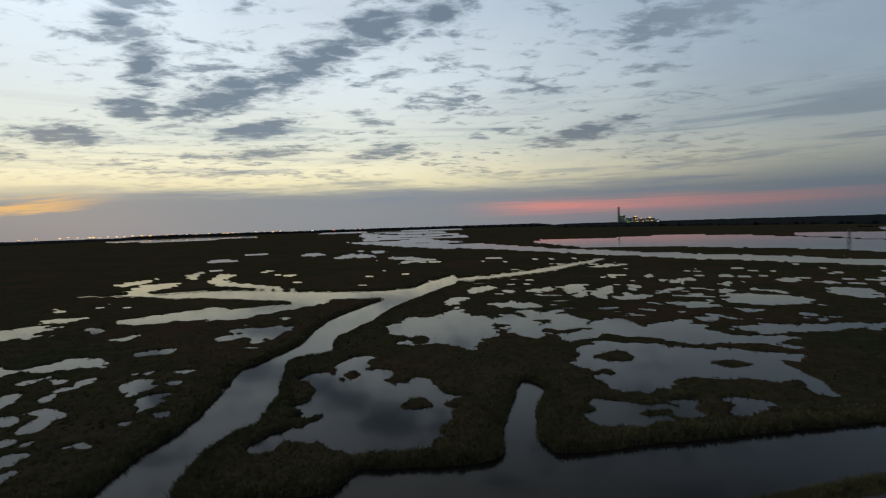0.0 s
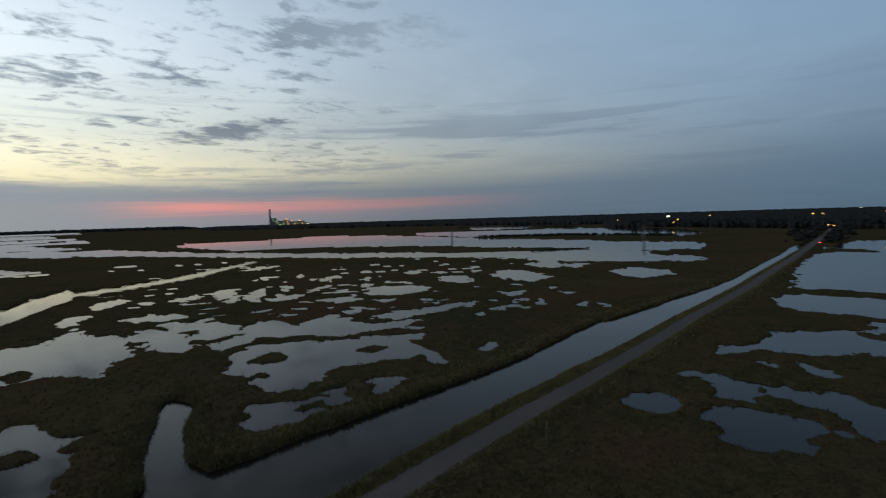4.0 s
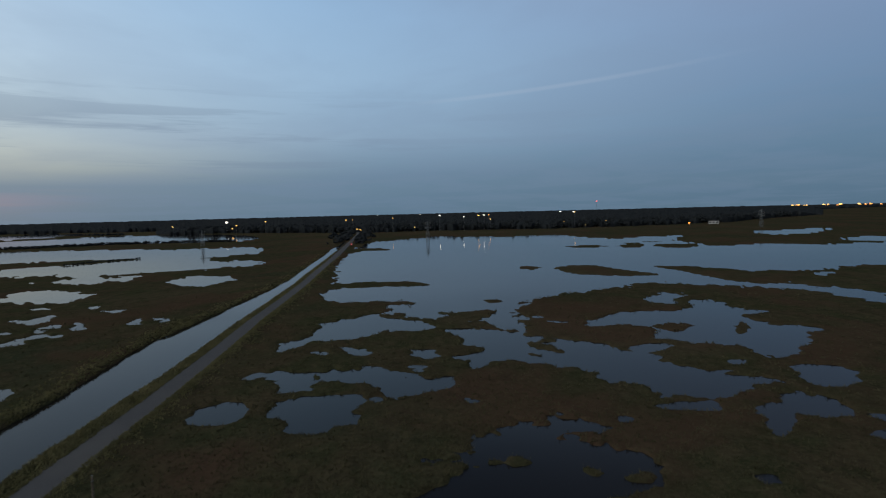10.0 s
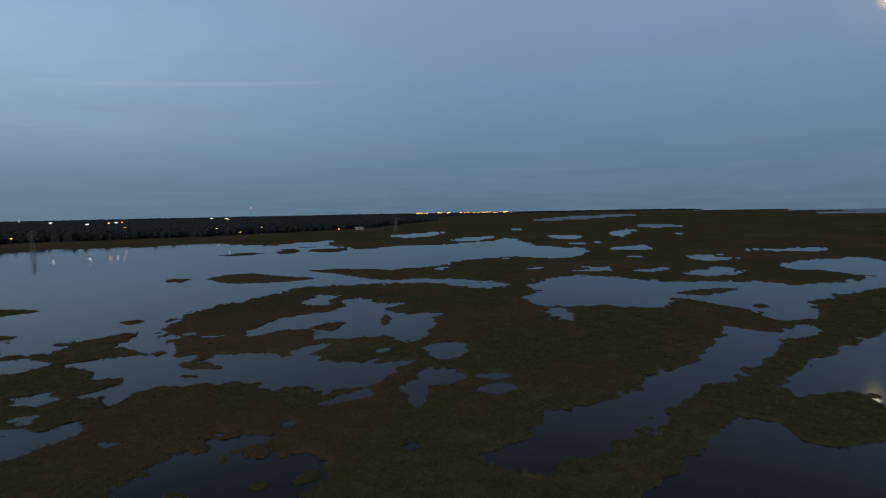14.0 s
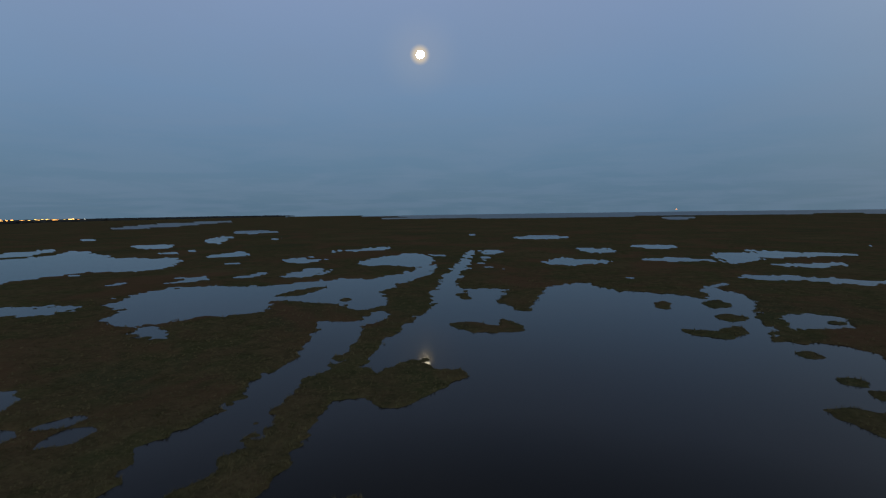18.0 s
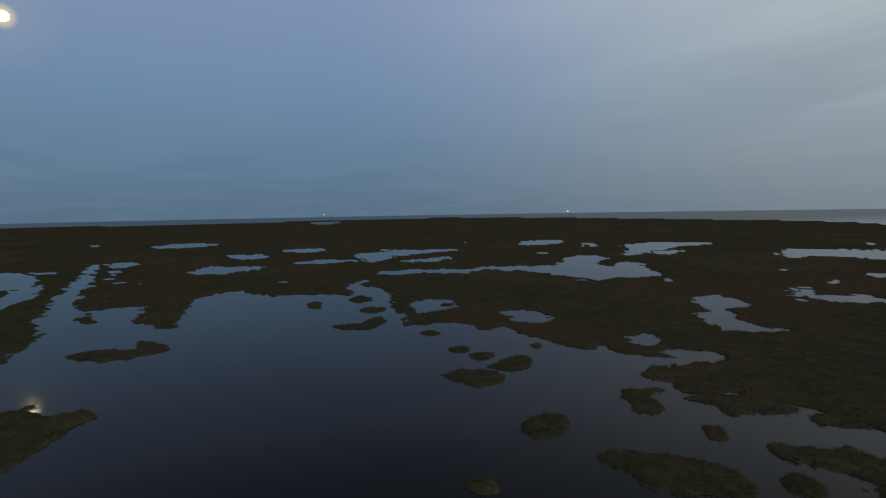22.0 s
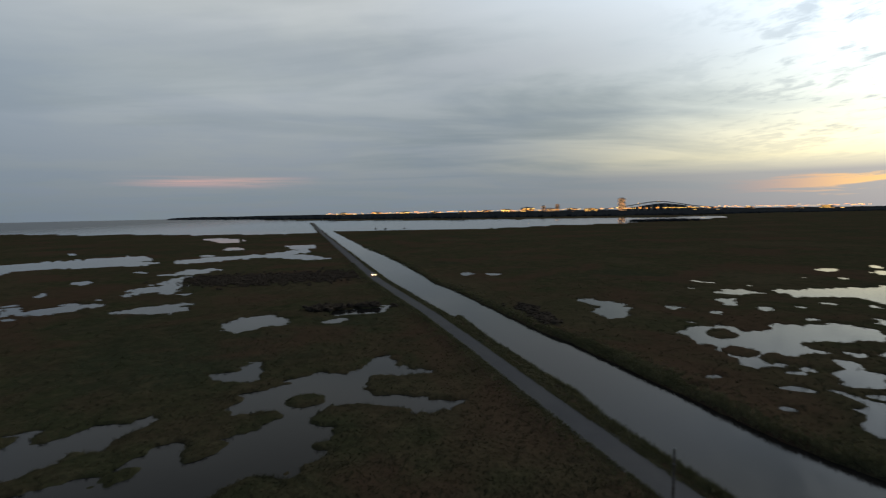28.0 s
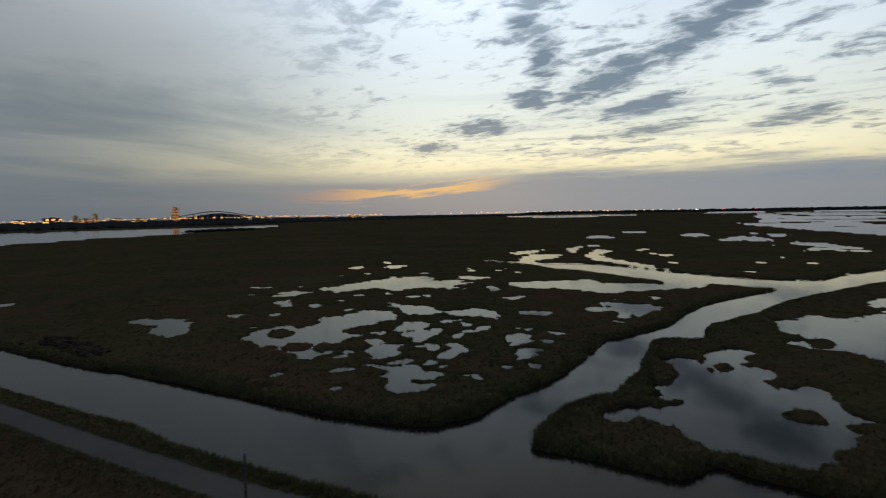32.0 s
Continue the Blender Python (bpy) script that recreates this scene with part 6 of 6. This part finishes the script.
# hotel towers and blocks of the lit shore
building("hotel_tower", 292.78, 3600, 42, 24, 84, BRICKWORK, "tall hotel slab with rows of lit windows", 9, 5, 0.75)
building("hotel_tower", 286.23, 3700, 26, 22, 52, BRICKWORK, "slim hotel tower with lit windows", 8, 4, 0.6)
building("hotel_tower", 284.78, 3700, 24, 22, 44, BRICKWORK, "slim brown hotel tower with lit windows", 7, 4, 0.6)
for k, (b, w, h) in enumerate(((283.08, 90, 34), (285.48, 60, 26), (287.78, 70, 24), (289.67, 80, 22), (278.69, 60, 20), (275.98, 50, 18), (280.78, 70, 24), (266.57, 70, 20), (263.09, 46, 18), (269.71, 70, 19), (304.28, 50, 18), (307.50, 46, 17), (310.24, 60, 20), (301.04, 60, 20), (272.95, 46, 17))):
    building("waterfront_building", b, 3720 + 10 * (k % 3), w, 24, h, CONCRETE if k % 2 else BRICKWORK, "low waterfront block with lit windows", 2, 6, 0.5, "waterfront blocks", LIT_WARM if k % 3 == 0 else LIT_ROOM, k)
building("store_building", 62.35, 1330, 34, 16, 7, SIDING, "roadside building under bright yellow forecourt light", 1, 6, 0.95, "", LIT_WARM)
building("shed", 110.28, 905, 14, 8, 4.5, SIDING, "pale low shed behind the lake", 1, 3, 0.0)
building("house", 73.67, 860, 12, 9, 6, SIDING, "house at the far end of the causeway", 2, 3, 0.3)


def arch_bridge():
    """The long high road bridge: rising deck, piers and rail lamps."""
    c = bearing(296.3, 3650)
    ob = thing("bridge", (c.x, c.y, 0), -296.3)
    half = 560.0

    def rise(x):
        return 9 + 26 * math.exp(-(x / 320) ** 2) + 26 * math.exp(-(x / 170) ** 2)
    n = 56
    bm = bmesh.new()
    rows = []
    for i in range(n + 1):
        x = -half + 2 * half * i / n
        z = rise(x)
        rows.append([bm.verts.new((x, y, zz)) for y, zz in ((-9, z - 3.5), (9, z - 3.5), (9, z + 1.2), (-9, z + 1.2))])
    for a, b in zip(rows, rows[1:]):
        for k in range(4):
            bm.faces.new((a[k], a[(k + 1) % 4], b[(k + 1) % 4], b[k]))
    bm.faces.new(rows[0][::-1])
    bm.faces.new(rows[-1])
    part("deck", bm, ROOFING, ob)
    for i in range(2, n - 1, 2):
        x = -half + 2 * half * i / n
        part("pier", box(bmesh.new(), x - 3.0, -7, -1, x + 3.0, 7, rise(x) - 3.4, 0.15), CONCRETE, ob)
    for i in (22, 28, 34):
        x = -half + 2 * half * i / n
        part("bridge_lamp", box(bmesh.new(), x - 1.6, -9.6, rise(x) + 1, x + 1.6, -8.4, rise(x) + 3.4), LIT_WARM, ob, "glowing lamp on the deck")
    tagged(ob, "long high concrete road bridge arching over the shore lights", "bridge")


arch_bridge()
# wooded rise behind the bridge
hill = bmesh.new()
bmesh.ops.create_grid(hill, x_segments=60, y_segments=14, size=1.0)
for v in hill.verts:
    x, y = v.co.x * 520, v.co.y * 130
    v.co = Vector((x, y, -1 + (24 * math.exp(-(x / 330) ** 2) + 26 * math.exp(-(x / 165) ** 2)) * math.cos(v.co.y * 1.55) + 2.5 * noise.noise(Vector((x, y, 0)) * 0.03) + 2.0 * noise.noise(Vector((x, y, 5)) * 0.09)))
hill_ob = part("hill", hill, FOLIAGE)
hill_ob.matrix_basis = pose(*bearing(296.7, 3820), 0, 0, -296.7)
tagged(hill_ob, "low dark rounded hill behind the bridge", "hill", kind="structure")


def power_plant():
    c = bearing(18.65, 4000)
    ob = thing("power_plant", (c.x, c.y, 0), -18.65)
    part("chimney", rod(bmesh.new(), (0, 0, -1), (0, 0, 124), 8.5, 6.0, 20), CONCRETE, ob, "tall pale chimney")
    for k, (x0, x1, h) in enumerate(((6, 44, 56), (48, 90, 36), (94, 128, 44), (132, 176, 30), (182, 240, 32), (244, 272, 20))):
        hall = part("hall", box(bmesh.new(), x0, -22, -1, x1, 22, h), CONCRETE, ob)
        part("hall_roof", box(bmesh.new(), x0 - 1, -23, h, x1 + 1, 23, h + 2.0), ROOFING, hall)
    for x, z, w, m in ((12, 60, 14, LIT_GREEN), (16, 44, 9, LIT_GREEN), (30, 30, 10, LIT_GREEN), (52, 22, 12, LIT_GREEN), (70, 40, 8, LIT_GREEN), (60, 8, 20, LIT_GREEN), (86, 12, 14, LIT_GREEN), (106, 47, 22, LIT_WARM), (112, 28, 12, LIT_WARM), (116, 12, 18, LIT_WARM), (146, 33, 14, LIT_AMBER),
                       (160, 12, 12, LIT_WARM), (198, 35, 22, LIT_WARM), (190, 14, 12, LIT_GREEN), (216, 14, 12, LIT_WARM), (256, 9, 16, LIT_WHITE)):
        part("floodlight", box(bmesh.new(), x, -25, z, x + w * 0.7, -22.5, z + 3.0), m, ob, "glowing floodlight")
    tagged(ob, "power station with a tall chimney and green and yellow lights", "power station")


power_plant()


def pylon(b, r, h, label):
    """A lattice mast with three cross-arms."""
    x, y = bearing(b, r)[:2]
    ob = thing("pylon", (x, y, 0.0), -b + 25)
    w0, w1 = h * 0.09, h * 0.018
    corner = [(-1, -1), (1, -1), (1, 1), (-1, 1)]

    def at(k, t):
        w = w0 + (w1 - w0) * t
        return (corner[k][0] * w, corner[k][1] * w, -1 + (h + 1) * t)
    for k in range(4):
        part("leg", rod(bmesh.new(), at(k, 0), at(k, 1), 0.16, 0.10, 5), STEEL, ob)
    steps = [0.0, 0.22, 0.40, 0.55, 0.68, 0.80, 0.90, 1.0]
    for a, c in zip(steps, steps[1:]):
        bm = bmesh.new()
        for k in range(4):
            rod(bm, at(k, a), at((k + 1) % 4, c), 0.07, n=4)
            rod(bm, at((k + 1) % 4, a), at(k, c), 0.07, n=4)
        part("bracing", bm, STEEL, ob)
    for z in (0.66, 0.80, 0.93):
        bm = bmesh.new()
        for s in (-1, 1):
            rod(bm, (0, 0, h * z + 0.4), (s * h * 0.15, 0, h * z), 0.10, 0.06, 4)
            rod(bm, (0, 0, h * z - 1.2), (s * h * 0.15, 0, h * z), 0.07, 0.05, 4)
        part("cross_arm", bm, STEEL, ob)
        for s in (-1, 1):
            part("insulator", rod(bmesh.new(), (s * h * 0.15, 0, h * z), (s * h * 0.15, 0, h * z - 1.6), 0.12, 0.12, 6), CONCRETE, ob)
    tagged(ob, label, "pylon", "pylons")
    return ob


pylon(81.15, 575, 19.0, "grey lattice pylon standing in the lake shallows")
pylon(58.07, 585, 16.5, "grey lattice pylon standing in a pond")
pylon(37.93, 640, 14.0, "grey lattice pylon among the far ponds")
pylon(114.22, 760, 22.0, "grey lattice pylon on the far marsh")

# red light on a tall mast
mx, my = bearing(99.27, 2600)[:2]
mast = thing("radio_mast", (mx, my, 0))
part("mast_pole", rod(bmesh.new(), (0, 0, 0), (0, 0, 58), 0.7, 0.4, 6), STEEL, mast)
bm = bmesh.new()
bmesh.ops.create_uvsphere(bm, u_segments=10, v_segments=6, radius=2.0, matrix=Matrix.Translation((0, 0, 58.5)))
part("warning_light", bm, LIT_RED, mast, "red glowing warning light")
tagged(mast, "thin radio mast with a red light on top", "mast")


# ---- posts and cars along the road ----
def post(x, y, h, label):
    ob = thing("utility_pole", (x, y, over_ground(x, y) - 0.1))
    part("shaft", rod(bmesh.new(), (0, 0, 0), (0.08, 0.03, h), 0.14, 0.10, 8), WOOD, ob)
    part("cap", rod(bmesh.new(), (0.08, 0.03, h), (0.08, 0.03, h + 0.06), 0.12, 0.03, 8), STEEL, ob)
    part("band", rod(bmesh.new(), (0.065, 0.025, h * 0.8), (0.068, 0.026, h * 0.8 + 0.08), 0.135, 0.135, 8), STEEL, ob)
    tagged(ob, label, "pole")


post(-42.2, 23.1, 7.3, "weathered wooden pole beside the gravel road")
post(*bearing(48.1, 66.0)[:2], 3.0, "short wooden post in the grass beside the road")

PAINT = plain("car_paint", (0.10, 0.10, 0.11), (0.13, 0.13, 0.14), 1.0, 0.35, 0.3)
RUBBER = plain("rubber", (0.012, 0.012, 0.012), (0.025, 0.025, 0.025), 8.0, 0.9)
CARGLASS = plain("dark_glass", (0.01, 0.012, 0.014), (0.015, 0.017, 0.02), 1.0, 0.08)


def car(x, y, turn, front, rear, label):
    """A sedan: body, cabin, wheels, glass and lamps, its nose along +x."""
    ob = thing("car", (x, y, 0.84), turn)
    bm = box(bmesh.new(), -2.2, -0.9, 0.32, 2.2, 0.9, 0.95, 0.06, 0.12)
    part("body", bm, PAINT, ob)
    cabin = part("cabin", box(bmesh.new(), -1.3, -0.8, 0.93, 0.9, 0.8, 1.48, 0.28, 0.1), PAINT, ob)
    part("windscreen", box(bmesh.new(), 0.55, -0.62, 1.0, 0.86, 0.62, 1.38, 0.2), CARGLASS, cabin)
    part("rear_window", box(bmesh.new(), -1.26, -0.62, 1.0, -0.95, 0.62, 1.38, 0.2), CARGLASS, cabin)
    for wx in (-1.35, 1.35):
        for wy in (-0.86, 0.86):
            w = part("wheel", rod(bmesh.new(), (wx, wy - 0.1, 0.32), (wx, wy + 0.1, 0.32), 0.32, 0.32, 18), RUBBER, ob)
            part("rim", rod(bmesh.new(), (wx, wy - 0.11, 0.32), (wx, wy + 0.11, 0.32), 0.19, 0.19, 12), STEEL, w)
    for s in (-0.62, 0.62):
        part("headlight", box(bmesh.new(), 2.12, s - 0.2, 0.6, 2.24, s + 0.2, 0.82, 0, 0.03), front, ob, "lit headlight")
        part("tail_lamp", box(bmesh.new(), -2.24, s - 0.2, 0.66, -2.12, s + 0.2, 0.84, 0, 0.03), rear, ob, "red tail lamp")
    tagged(ob, label, "car", "cars on the causeway")


BEAM = lamp_material("headlight_beam", (1.0, 0.62, 0.32), 16.0)
TAIL = lamp_material("tail_lamp_glow", (1.0, 0.06, 0.05), 22.0)
ROAD_TURN = math.degrees(math.atan2(0.205, 1))
car(-229, -16.2, ROAD_TURN, BEAM, TAIL, "dark car with lit headlights driving on the gravel road")
car(-692, -112.6, ROAD_TURN - 1, BEAM, TAIL, "dark car with lit headlights far along the gravel road")
car(468.8, 144.6, ROAD_TURN + 2, BEAM, TAIL, "dark car with red tail lamps on the gravel road")
